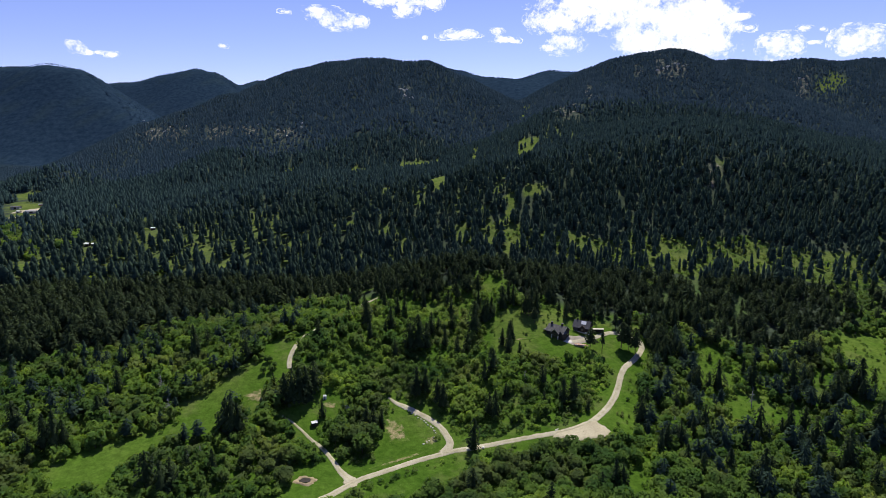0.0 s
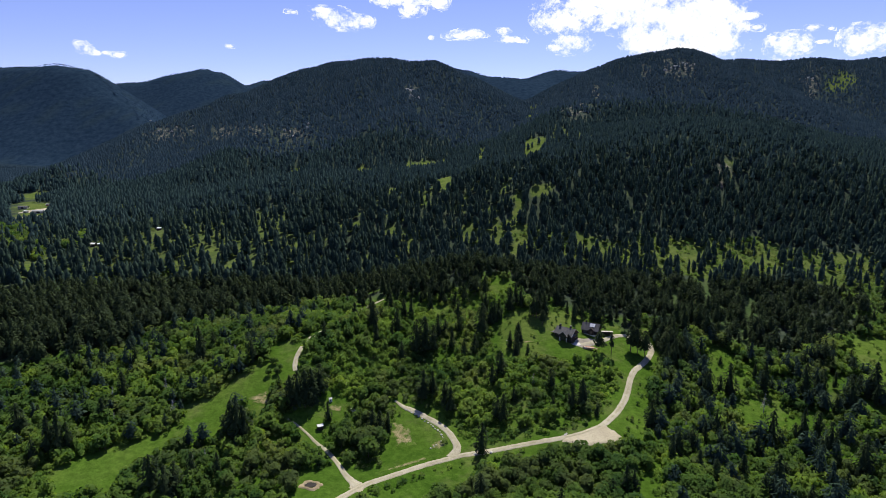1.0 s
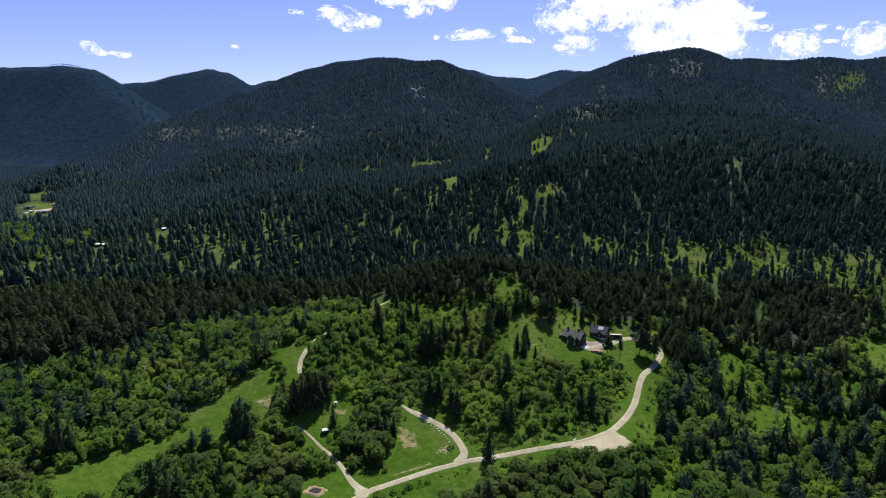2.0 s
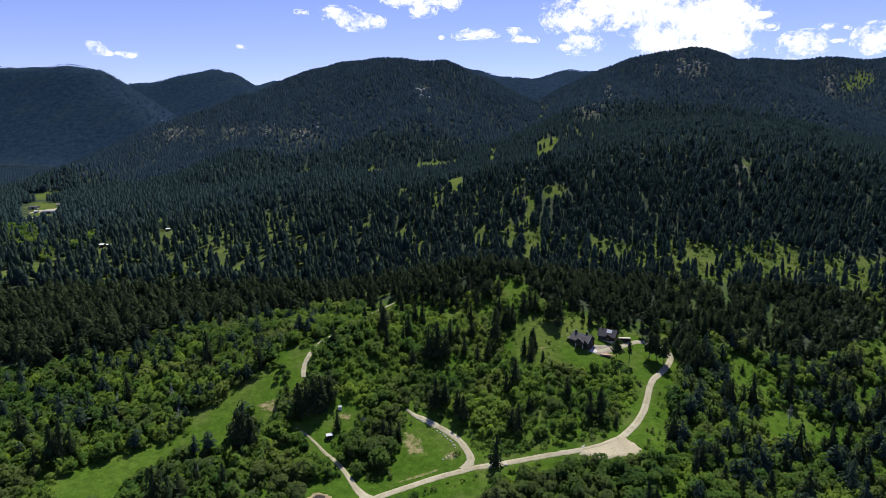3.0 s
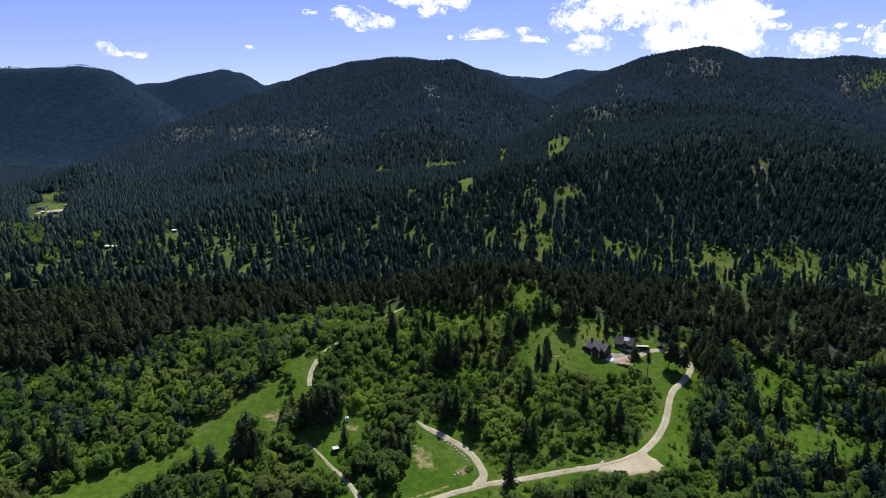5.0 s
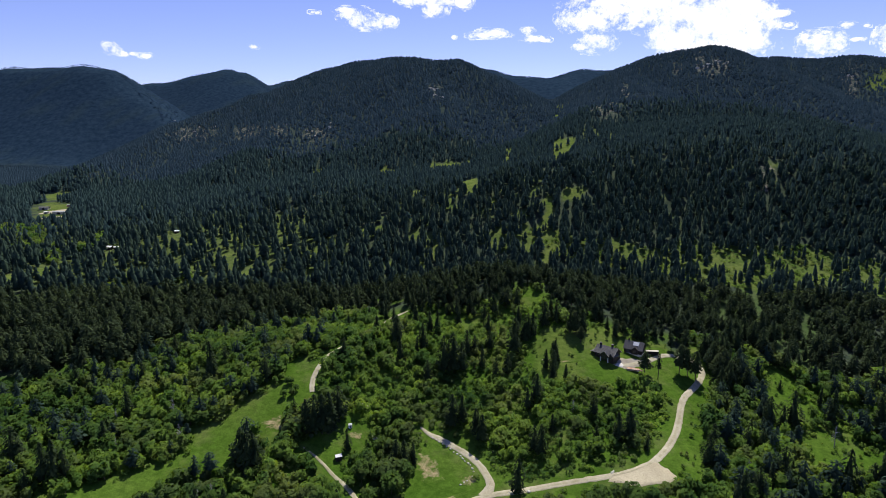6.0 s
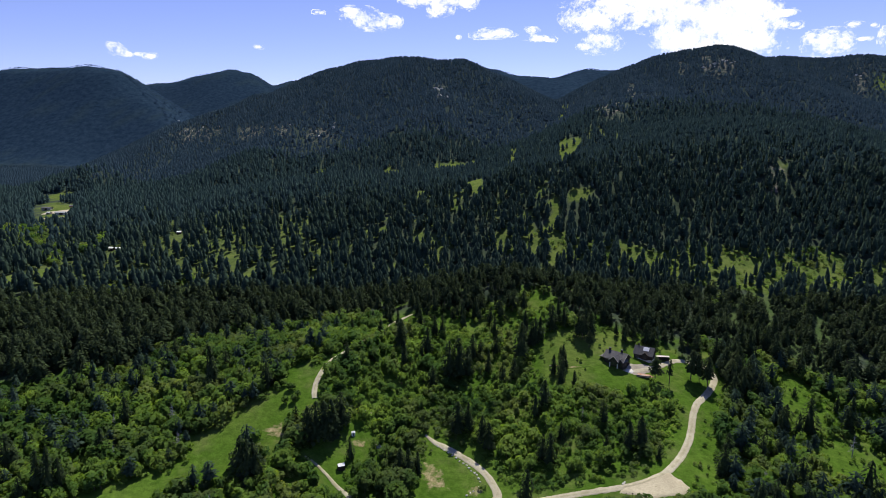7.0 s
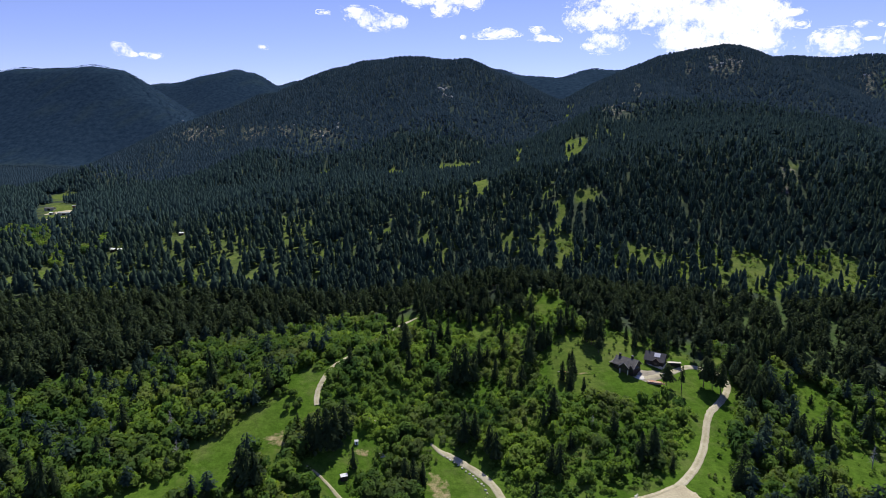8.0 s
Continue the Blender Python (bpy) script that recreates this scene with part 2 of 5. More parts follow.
LOW_HILLS = [
    (59, 615, 50.0, 304, 148, 0.28),
    (-1238, 1835, 197.8, 299, 371, 0.65),
    (134, 1081, 115.6, 293, 222, -0.17),
    (-1512, 2550, 213.4, 250, 469, 0.32),
    (-1143, 2656, 23.0, 264, 270, 0.0),
    (-1165, 2084, 109.4, 127, 250, 0.53),
    (-673, 2798, 99.0, 278, 289, 0.01),
    (294, 2060, 41.4, 123, 166, 0.02),
    (537, 1483, 26.4, 88, 87, -0.11),
    (378, 1487, 26.3, 83, 89, 0.19),
    (-1088, 2872, 17.0, 52, 130, 0.0),
    (-850, 2832, 20.0, 52, 120, 0.0),
    (-1000, 2858, -6.0, 22, 90, 0.0),
]
# small knolls and hollows near the roads: x, y, height, radius
KNOLLS = [
    (-170.0, 235.0, -0.3, 32.0),
    (-110.0, 265.0, -1.0, 32.0),
    (-72.0, 272.0, 6.8, 32.0),
    (-40.0, 245.0, -1.1, 32.0),
    (0.0, 240.0, -2.9, 32.0),
    (60.0, 232.0, 5.9, 32.0),
    (80.0, 300.0, 4.0, 32.0),
    (120.0, 255.0, -2.2, 32.0),
    (60.0, 330.0, -6.0, 32.0),
    (-16.0, 300.0, 4.9, 32.0),
    (-50.0, 380.0, -3.6, 70.0),
    (12.0, 395.0, 4.1, 70.0),
    (-190.0, 330.0, 4.2, 32.0),
    (200.0, 320.0, 0.4, 32.0),
    (300.0, 510.0, -4.8, 70.0),
    (-60.0, 520.0, -2.1, 70.0),
    (40.0, 530.0, 2.9, 70.0),
    (150.0, 400.0, 0.3, 70.0),
]


# the long slope below the upland glade
SLOPE_SHAPE = [(-72.0, 265.0, 0.9, 30.0), (-36.0, 265.0, -3.7, 30.0), (0.0, 265.0, 3.7, 30.0), (36.0, 265.0, -1.7, 30.0), (-72.0, 298.0, 2.6, 30.0), (-36.0, 298.0, -3.8, 30.0), (0.0, 298.0, -0.5, 30.0), (36.0, 298.0, 4.2, 30.0), (-72.0, 331.0, -3.4, 30.0), (-36.0, 331.0, -5.6, 30.0), (0.0, 331.0, -18.7, 30.0), (36.0, 331.0, -2.9, 30.0), (-72.0, 364.0, 0.9, 30.0), (-36.0, 364.0, 3.5, 30.0), (0.0, 364.0, 0.6, 30.0), (36.0, 364.0, 3.4, 30.0), (-72.0, 397.0, -0.6, 30.0), (-36.0, 397.0, 1.8, 30.0), (0.0, 397.0, 4.1, 30.0), (36.0, 397.0, 0.5, 30.0)]
# crest lines of the mountains: x, y and height
LEFT_MOUNTAIN = [(-1993, 2150, 295), (-1661, 2150, 312), (-1504, 2130, 319), (-1371, 2110, 314), (-1256, 2090, 319), (-1195, 2070, 307), (-1109, 2020, 244), (-1031, 1960, 214), (-925, 1860, 148), (-835, 1760, 104)]
PYRAMID = [(-1685, 2850, 277), (-1543, 2900, 308), (-1382, 2950, 342), (-1238, 3000, 375), (-1154, 3000, 395), (-1101, 3000, 379), (-1000, 3000, 302), (-945, 3250, 358), (-795, 3300, 363)]
DOME = [(-643, 1030, 45), (-644, 1130, 52), (-659, 1250, 79), (-669, 1440, 123), (-611, 1520, 159), (-536, 1580, 188), (-470, 1600, 205), (-412, 1600, 231), (-353, 1590, 259), (-291, 1560, 261), (-201, 1500, 269), (-119, 1450, 266), (-50, 1430, 256), (-7, 1450, 226), (44, 1480, 227)]
ROCK_SPUR = [(-109, 1400, 245), (-81, 1225, 178), (-83, 1110, 138), (-97, 1000, 101)]
WEST_SPUR = [(-287, 1540, 252), (-320, 1380, 182), (-333, 1200, 121), (-346, 1040, 78), (-352, 930, 52)]
BACK_RIDGE = [(-45, 2250, 347), (34, 2300, 320), (130, 2250, 293), (250, 2200, 285), (330, 2300, 303), (417, 2350, 323), (559, 2400, 328), (699, 2500, 322)]
RIGHT_MOUNTAIN = [(282, 1330, 183), (336, 1470, 213), (373, 1500, 252), (437, 1510, 279), (479, 1510, 289), (525, 1500, 295), (626, 1550, 263), (726, 1600, 280), (830, 1600, 275), (942, 1600, 277), (1149, 1620, 282)]
BARE_SPUR = [(332, 1440, 227), (292, 1180, 181), (222, 1060, 149), (153, 940, 117)]
SHOULDER = [(207, 1010, 138), (259, 1050, 156), (331, 1060, 157), (419, 1060, 153), (470, 1040, 140), (497, 960, 108), (517, 880, 90), (596, 860, 77)]
# crest, floor and steepness of each mountain
RIDGES = [(LEFT_MOUNTAIN, 0, 0.62), (PYRAMID, 0, 0.5), (DOME, 10, 0.45), (ROCK_SPUR, 10, 0.42), (WEST_SPUR, 0, 0.42), (BACK_RIDGE, 0, 0.34), (RIGHT_MOUNTAIN, 40, 0.4), (BARE_SPUR, 30, 0.42), (SHOULDER, 0, 0.36)]
# broad swells of the lower slopes: x, y, height, half-widths
SWELLS = [(310, 650, 32, 140, 100), (225, 460, 3, 90, 45), (-190, 760, 32, 80, 75), (22, 388, 10, 40, 22), (-255, 560, 8, 40, 40)]


def mountains(x, y):
    """Height of the far land: slopes that fall away from the crest lines, run together softly."""
    lie = [-8 + 0.02 * np.clip(y - 800, 0, 900) + 40 / (1 + np.exp(-(x + 60) / 70))]
    for crest, floor, steep in RIDGES:
        best = np.full(x.shape, -1e9)
        for a, b in zip(crest, crest[1:]):
            dx, dy = b[0] - a[0], b[1] - a[1]
            t = np.clip(((x - a[0]) * dx + (y - a[1]) * dy) / (dx * dx + dy * dy), 0, 1)
            away = np.sqrt((x - a[0] - t * dx) ** 2 + (y - a[1] - t * dy) ** 2 + 900) - 30
            rise = np.maximum(a[2] + t * (b[2] - a[2]) - floor, 5)
            best = np.maximum(best, floor + rise * np.maximum(1 - away * steep / rise, 0) ** 1.25 - 0.15 * np.maximum(away * steep - rise, 0))
        lie.append(best)
    lie = np.array(lie)
    top = lie.max(0)
    z = top + 6 * np.log(np.exp((lie - top) / 6).sum(0))
    # gullies and ribs
    bend = 40 * np.sin(y / 190 + x / 330)
    rib = np.sin((x + bend) / 43 + 1.7 * np.sin(y / 230)) + 0.6 * np.sin((x - 0.6 * y + 2 * bend) / 27) + 0.5 * np.sin((x + 0.8 * y) / 61 + 2)
    return z + np.clip((z - 60) / 120, 0, 1) * 3.2 * rib


def ground_height(x, y):
    """Height of the ground at x, y (numbers or arrays)."""
    x, y = np.broadcast_arrays(np.asarray(x, float), np.asarray(y, float))
    z = -35.735 + -0.8622 * np.log1p(np.exp(np.clip((y - 396.387) / 107.772, -30, 30))) + -0.012 * x * np.exp(-((y - 300) / 500) ** 2)
    for hx, hy, h, rx, ry, turn in HILLS + LOW_HILLS:
        c, s = math.cos(turn), math.sin(turn)
        z = z + h / (1 + ((c * (x - hx) + s * (y - hy)) / rx) ** 2 + ((c * (y - hy) - s * (x - hx)) / ry) ** 2) ** 1.5
    for hx, hy, h, r in KNOLLS + SLOPE_SHAPE:
        z = z + h * np.exp(-((x - hx) ** 2 + (y - hy) ** 2) / (2 * r * r))
    for hx, hy, h, rx, ry in SWELLS:
        z = z + h * np.exp(-0.5 * ((x - hx) / rx) ** 2 - 0.5 * ((y - hy) / ry) ** 2)
    far = np.clip((y - 700 - 70 * np.tanh((x - 260) / 120)) / 300, 0, 1)
    far = far * far * (3 - 2 * far)
    if far.any():
        z = z * (1 - far) + mountains(x, y) * far
    return z


def smooth_line(points, step=2.0):
    """A Catmull-Rom curve through the points, at even steps."""
    p = np.array(points, float)
    p = np.vstack([2 * p[0] - p[1], p, 2 * p[-1] - p[-2]])
    out = []
    for i in range(1, len(p) - 2):
        n = max(1, int(np.linalg.norm(p[i + 1] - p[i]) / step))
        for k in range(n):
            t = k / n
            out.append(0.5 * (2 * p[i] + (p[i + 1] - p[i - 1]) * t + (2 * p[i - 1] - 5 * p[i] + 4 * p[i + 1] - p[i + 2]) * t * t + (3 * p[i] - p[i - 1] - 3 * p[i + 1] + p[i + 2]) * t ** 3))
    out.append(p[-2])
    return np.array(out)


def inside(poly, x, y):
    """Which of the places x, y lie in the outline."""
    hit = np.zeros(np.shape(x), bool)
    for (x0, y0), (x1, y1) in zip(poly, poly[1:] + poly[:1]):
        if y0 != y1:
            hit ^= ((y0 > y) != (y1 > y)) & (x < (x1 - x0) * (y - y0) / (y1 - y0) + x0)
    return hit


def near_line(points, x, y, reach):
    """Which of the places x, y lie nearer than reach to the line."""
    p = smooth_line(points, 3.0)
    near = np.zeros(len(x), bool)
    box = (x > p[:, 0].min() - reach) & (x < p[:, 0].max() + reach) & (y > p[:, 1].min() - reach) & (y < p[:, 1].max() + reach)
    i = np.nonzero(box)[0]
    if len(i):
        near[i] = (((x[i, None] - p[:, 0]) ** 2 + (y[i, None] - p[:, 1]) ** 2).min(1)) < reach * reach
    return near


def mesh_object(name, verts, faces, materials, slots=None, parent=None, smooth=False, normals=None):
    """An object from arrays: faces is an n x 3 or n x 4 array."""
    me = bpy.data.meshes.new(name)
    verts, faces = np.asarray(verts, np.float32), np.asarray(faces, np.int32)
    k = faces.shape[1]
    me.vertices.add(len(verts))
    me.vertices.foreach_set("co", verts.ravel())
    me.loops.add(faces.size)
    me.loops.foreach_set("vertex_index", faces.ravel())
    me.polygons.add(len(faces))
    me.polygons.foreach_set("loop_start", np.arange(0, faces.size, k, dtype=np.int32))
    if slots is not None:
        me.polygons.foreach_set("material_index", np.asarray(slots, np.int32))
    me.polygons.foreach_set("use_smooth", np.full(len(faces), smooth))
    for m in materials:
        me.materials.append(m)
    if normals is not None:
        me.polygons.foreach_set("use_smooth", np.ones(len(faces), bool))
        at = me.attributes.new("custom_normal", "FLOAT_VECTOR", "POINT")
        at.data.foreach_set("vector", np.asarray(normals, np.float32).ravel())
    me.update(calc_edges=True)
    ob = new(name, me)
    if parent:
        ob.parent = parent
    return ob


def part(name, bm, mat, parent, label=""):
    """Links a bmesh as one mesh under a thing or a part."""
    me = bpy.data.meshes.new(name)
    bm.to_mesh(me)
    bm.free()
    me.materials.append(mat)
    ob = new(name, me)
    ob.parent = parent
    return tagged(ob, label)


def box(bm, x0, x1, y0, y1, z0, z1, bevel=0.0):
    r = bmesh.ops.create_cube(bm, size=1, matrix=Matrix.LocRotScale(((x0 + x1) / 2, (y0 + y1) / 2, (z0 + z1) / 2), None, (x1 - x0, y1 - y0, z1 - z0)))
    if bevel:
        edges = list({e for v in r["verts"] for e in v.link_edges})
        bmesh.ops.bevel(bm, geom=edges, offset=bevel, segments=1, affect="EDGES")
    return bm


def slab(bm, corners, thick):
    """A flat plate: four corners and its thickness along the normal."""
    p = [Vector(c) for c in corners]
    n = (p[1] - p[0]).cross(p[3] - p[0]).normalized() * thick
    v = [bm.verts.new(c) for c in p] + [bm.verts.new(c - n) for c in p]
    for f in ((0, 1, 2, 3), (7, 6, 5, 4), (0, 4, 5, 1), (1, 5, 6, 2), (2, 6, 7, 3), (3, 7, 4, 0)):
        bm.faces.new([v[i] for i in f])
    return bm


# ground: one sheet to the horizon, finest near the roads
def graded(fine0, fine1, step, near, far):
    """Coordinates that are even between fine0 and fine1 and widen outwards."""
    mid = list(np.arange(fine0, fine1 + 0.1, step))
    up, down = [fine1], [fine0]
    for line, end, way in ((up, far, 1), (down, near, -1)):
        s = step
        while line[-1] * way < end * way:
            s = min(s * 1.034, 42 if abs(line[-1]) < 3400 else 200)
            line.append(line[-1] + way * s)
    return np.array(down[:0:-1] + mid + up[1:])


# centre lines of the roads, x and y in metres
MAIN_ROAD = [(-78.0, 172.0), (-58.0, 184.0), (-41.7, 196.1), (-37.4, 200.5), (-30.2, 207.8), (-20.3, 214.0), (-9.7, 219.8), (3.6, 224.5), (15.0, 226.0), (26.3, 227.5), (37.9, 228.9), (49.6, 230.7), (57.2, 234.1), (62.7, 237.9), (69.5, 245.9), (75.8, 256.0), (80.8, 266.5), (84.8, 276.5), (89.1, 285.0), (93.4, 290.0), (97.9, 295.7), (102.0, 301.7), (104.7, 307.7), (104.1, 313.7), (99.7, 317.2)]
DRIVEWAY = [(104.7, 307.7), (104.8, 314.0), (100.1, 316.6), (93.7, 318.0), (87.7, 316.1), (79.5, 310.0), (72.8, 306.5), (67.0, 304.2)]
WEST_LANE = [(-33.8, 206.2), (-38.4, 211.5), (-42.2, 217.5), (-46.4, 223.5), (-49.5, 227.0), (-53.8, 230.5), (-59.3, 236.0), (-64.8, 240.5), (-68.2, 242.5)]
CURVED_LANE = [(0.4, 224.0), (2.8, 229.5), (1.4, 235.5), (-1.9, 242.0), (-7.9, 248.4), (-15.6, 254.5), (-20.5, 257.5), (-24.7, 261.5)]
FAR_LANE = [(-72.0, 272.5), (-73.3, 277.5), (-73.6, 286.5), (-71.7, 297.5), (-67.2, 306.0), (-60.9, 318.5), (-56.6, 344.5), (-51.0, 357.5), (-45.7, 364.5), (-40.5, 369.0)]
TRAIL_END = [(-53.3, 351.5), (-49.3, 360.0), (-44.6, 365.0), (-40.5, 369.0)]
BOULDER_ROW = [(-19.4, 255.5), (-16.7, 253.5), (-13.9, 251.0), (-10.8, 248.0), (-8.3, 245.4), (-6.3, 242.9), (-4.3, 240.5), (-3.1, 237.0), (-3.7, 234.5), (-5.6, 232.5), (-7.8, 230.4)]
TURNOUT = [(43.4, 227.9), (49.7, 231.2), (61.4, 237.2), (65.8, 235.0), (68.0, 229.1), (65.1, 226.8), (59.7, 225.2), (52.4, 224.5)]
TURNOUT_MARGIN = [(44, 229), (50, 232), (62, 238), (66, 236), (69, 230), (68, 225), (63, 223), (57, 221.5), (51, 221), (43, 222)]
SCRUB = [(15.3, 288.0), (50, 291), (75.9, 283.5), (78, 265), (64, 244), (51, 236), (26.9, 228.5), (15.0, 230.5), (14.0, 261.5)]
# open meadows and lawns, free of trees
WEST_MEADOW = [(-146, 204), (-145, 215), (-139, 220), (-131, 226), (-124, 230), (-114, 233), (-112.0, 240.0), (-112.8, 254.5), (-104.8, 257.5), (-97.6, 267.0), (-89.8, 275.5), (-86, 284), (-84.6, 295.0), (-76.2, 298.5), (-72.8, 287.0), (-72.4, 271.5), (-73.4, 265.5), (-77.2, 258.5), (-86, 253), (-94.8, 250.5), (-94.0, 239.0), (-98, 233), (-105, 233), (-111, 226), (-119, 218), (-124, 209), (-122, 201), (-137, 197)]
LAWN = [(-67.3, 243.0), (-64.4, 247.5), (-56.7, 256.0), (-51.7, 258.5), (-51.5, 249.5), (-53.5, 239.0), (-48.3, 229.5), (-54.2, 226.0), (-61.3, 233.0)]
LANE_LAWN = [(-20.2, 253.5), (-8, 246), (-3.0, 237.5), (-0.0, 221.5), (-11, 217), (-20, 211), (-29, 204), (-34, 206), (-38.2, 213.0), (-31.1, 217.0), (-26.1, 223.0), (-22.1, 233.0), (-23.2, 245.0)]
JUNCTION_GRASS = [(-39.1, 210.5), (-35, 196), (-40, 192), (-54, 191), (-52, 200), (-47.1, 210.5), (-44.2, 219.0)]
ROAD_GRASS = [(-26, 200), (-9, 213), (8.0, 218.5), (10.0, 213.0), (6, 207), (-5, 199), (-17, 196), (-28, 191), (-36, 191)]
HOUSE_LAWN = [(24.7, 300.0), (35.2, 318.5), (50.3, 334.5), (70.3, 342.5), (78, 332), (95, 327), (103, 310), (93.0, 287.0), (84.8, 279.5), (72.9, 293.5), (57.9, 290.5), (44.2, 292.0)]
SLOPE_MEADOW = [(29.5, 331.0), (37.0, 338.0), (50.0, 336.0), (44.1, 293.0), (29.6, 292.5), (23.5, 308.0), (27.2, 318.0)]
ROAD_BANK = [(76, 257), (84.8, 277.5), (91.0, 286.0), (90, 272), (81, 237), (74, 228), (69, 230), (65, 235)]
EAST_GLADE = [(141, 320), (145, 316), (141, 289), (139, 279), (129, 271), (126, 281), (132, 300)]
FAR_EAST_GLADE = [(231, 345), (257, 340), (232, 305), (211, 274), (212, 300)]
LOW_EAST_GLADE = [(134, 269), (150, 272), (154, 251), (148, 247), (126, 246)]
SMALL_GLADE = [(24.6, 364.5), (26.6, 373.0), (37.0, 372.5), (37.7, 365.0)]
LANE_GLADE = [(-58.7, 356.5), (-51.6, 373.5), (-42.9, 390.5), (-40.1, 383.5), (-42.4, 372.0), (-48.4, 348.5), (-51.4, 330.0)]
EAST_STRIP = [(70, 207), (75, 210), (71, 196), (66, 189), (63, 189)]
# clearings in the high forest
RIDGE_CLEARINGS = [
    [(107, 862), (132, 858), (124, 804), (112, 774), (93, 688), (81, 664), (97, 816)],
    [(47, 964), (71, 932), (67, 896), (51, 892), (42, 798), (34, 792)],
    [(79, 938), (92, 912), (87, 880), (77, 894)],
    [(-64, 896), (-41, 916), (0, 942), (-2, 848), (-22, 846), (-38, 860), (-60, 848)],
    [(-13, 692), (3, 714), (2, 596), (-1, 584), (-7, 582), (-12, 606)],
]
SLOPE_CLEARINGS = [
    [(-266, 930), (-249, 952), (-218, 978), (-214, 958), (-242, 938), (-208, 746)],
    [(-131, 874), (-124, 884), (-106, 866), (-106, 832), (-121, 806)],
    [(-65, 662), (-54, 664), (-53, 622), (-59, 610)],
]
CLEARINGS = RIDGE_CLEARINGS + SLOPE_CLEARINGS
PEAK_CLEARINGS = [
    [(166, 1348), (193, 1418), (174, 1262), (151, 1218)],
    [(326, 1320), (358, 1356), (313, 1210), (303, 1220)],
    [(277, 634), (293, 638), (285, 624), (275, 616), (276, 602), (271, 594), (269, 610)],
]
VALLEY_CLEARINGS = [
    [(-636, 896), (-651, 938), (-627, 943), (-597, 938), (-578, 901), (-591, 870)],
    [(-579, 816), (-596, 848), (-582, 860), (-543, 834), (-483, 736), (-518, 735)],
    [(-388, 482), (-364, 486), (-355, 500), (-345, 511), (-327, 486), (-331, 476), (-351, 464), (-364, 454)],
    [(59, 568), (68, 574), (67, 550), (60, 522), (49, 520), (56, 542)],
    [(854, 1444), (896, 1488), (950, 1507), (919, 1450), (876, 1412), (844, 1402)],
    [(74, 572), (83, 584), (98, 580), (95, 568), (81, 556), (72, 558)],
    [(498, 928), (523, 948), (416, 758), (391, 720)],
]
HIGH_CLEARINGS = PEAK_CLEARINGS + VALLEY_CLEARINGS
# pale scree and thin soil on the slopes
SCREE = [(-602, 1352, 51, 67, -0.59), (-367, 1173, 21, 72, -0.4), (-280, 1142, 28, 36, -0.38), (-77, 1250, 15, 41, 0.07), (-69, 1188, 8, 17, 0.21), (495, 1359, 27, 55, 0.33), (473, 1389, 13, 73, 0.32), (280, 1215, 9, 92, 0.22), (818, 1469, 11, 31, 0.54), (792, 1388, 9, 171, 0.56), (-445, 1241, 26, 77, -0.6), (266, 604, 8, 27, 0.44), (426, 1391, 9, 44, 0.29), (208, 1072, 23, 118, 0.12)]   # x, y, half-widths, slant
# thin stands: outline and the share of trees that stand there
THIN_A = [
    ([(40, 517), (57, 522), (79, 503), (111, 504), (131, 490), (159, 508), (186, 503), (220, 502), (256, 508), (272, 494), (306, 492), (357, 489), (317, 428), (268, 427), (250, 450), (204, 428), (184, 430), (160, 439), (139, 440), (123, 458), (101, 456), (81, 466), (63, 476), (43, 490)], 0.20),
    ([(-215, 507), (-224, 597), (-196, 634), (-163, 620), (-153, 559), (-168, 494), (-191, 469)], 0.38),
    ([(-423, 720), (-286, 682), (-145, 589), (-120, 485), (-152, 443), (-208, 410), (-262, 438)], 0.5),
    ([(-528, 725), (-414, 704), (-264, 441), (-333, 450)], 0.5),
    ([(-297, 545), (-262, 584), (-207, 508), (-197, 432), (-216, 411)], 0.45),
]
THIN_B = [
    ([(-585, 1032), (-520, 967), (-319, 658), (-291, 576), (-395, 720)], 0.5),
    ([(144, 430), (220, 426), (172, 321), (127, 318), (127, 372)], 0.65),
    ([(292, 445), (324, 437), (272, 362), (245, 373)], 0.45),
    ([(-368, 1184), (-244, 1132), (-209, 1034), (-322, 1061)], 0.55),
    ([(-623, 1430), (-454, 1315), (-369, 1122), (-501, 1166)], 0.6),
]
THIN_C = [
    ([(3, 516), (21, 520), (43, 518), (40, 482), (15, 480), (4, 494)], 0.3),
    ([(-48, 521), (-20, 522), (-16, 494), (-43, 492)], 0.4),
    ([(-130, 536), (-107, 523), (-98, 470), (-114, 475)], 0.42),
    ([(-85, 528), (-70, 530), (-66, 504), (-79, 502)], 0.45),
    ([(240, 1316), (280, 1123), (183, 786), (131, 820)], 0.6),
    ([(868, 1534), (964, 1513), (867, 1349), (678, 1169)], 0.5),
]
# pockets of leafy bushes among the conifers
LEAFY_POCKETS = [
    [(-567, 706), (-484, 690), (-402, 582), (-409, 566), (-465, 582)],
    [(-374, 568), (-386, 613), (-371, 620), (-352, 584), (-346, 540)],
    [(-402, 576), (-391, 580), (-346, 514), (-354, 510)],
    [(237, 504), (255, 506), (239, 478), (226, 476)],
    [(266, 416), (284, 425), (307, 424), (267, 362), (255, 378)],
    [(147, 432), (156, 423), (137, 378), (133, 399)],
    [(-274, 415), (-269, 420), (-260, 412), (-254, 401), (-262, 400)],
    [(-211, 393), (-206, 398), (-198, 390), (-193, 379), (-201, 378)],
    [(-264, 442), (-259, 446), (-249, 438), (-244, 426), (-253, 426)],
    [(-223, 460), (-217, 466), (-208, 458), (-204, 446), (-214, 444)],
    [(-162, 410), (-156, 415), (-149, 408), (-147, 398), (-155, 396)],
]
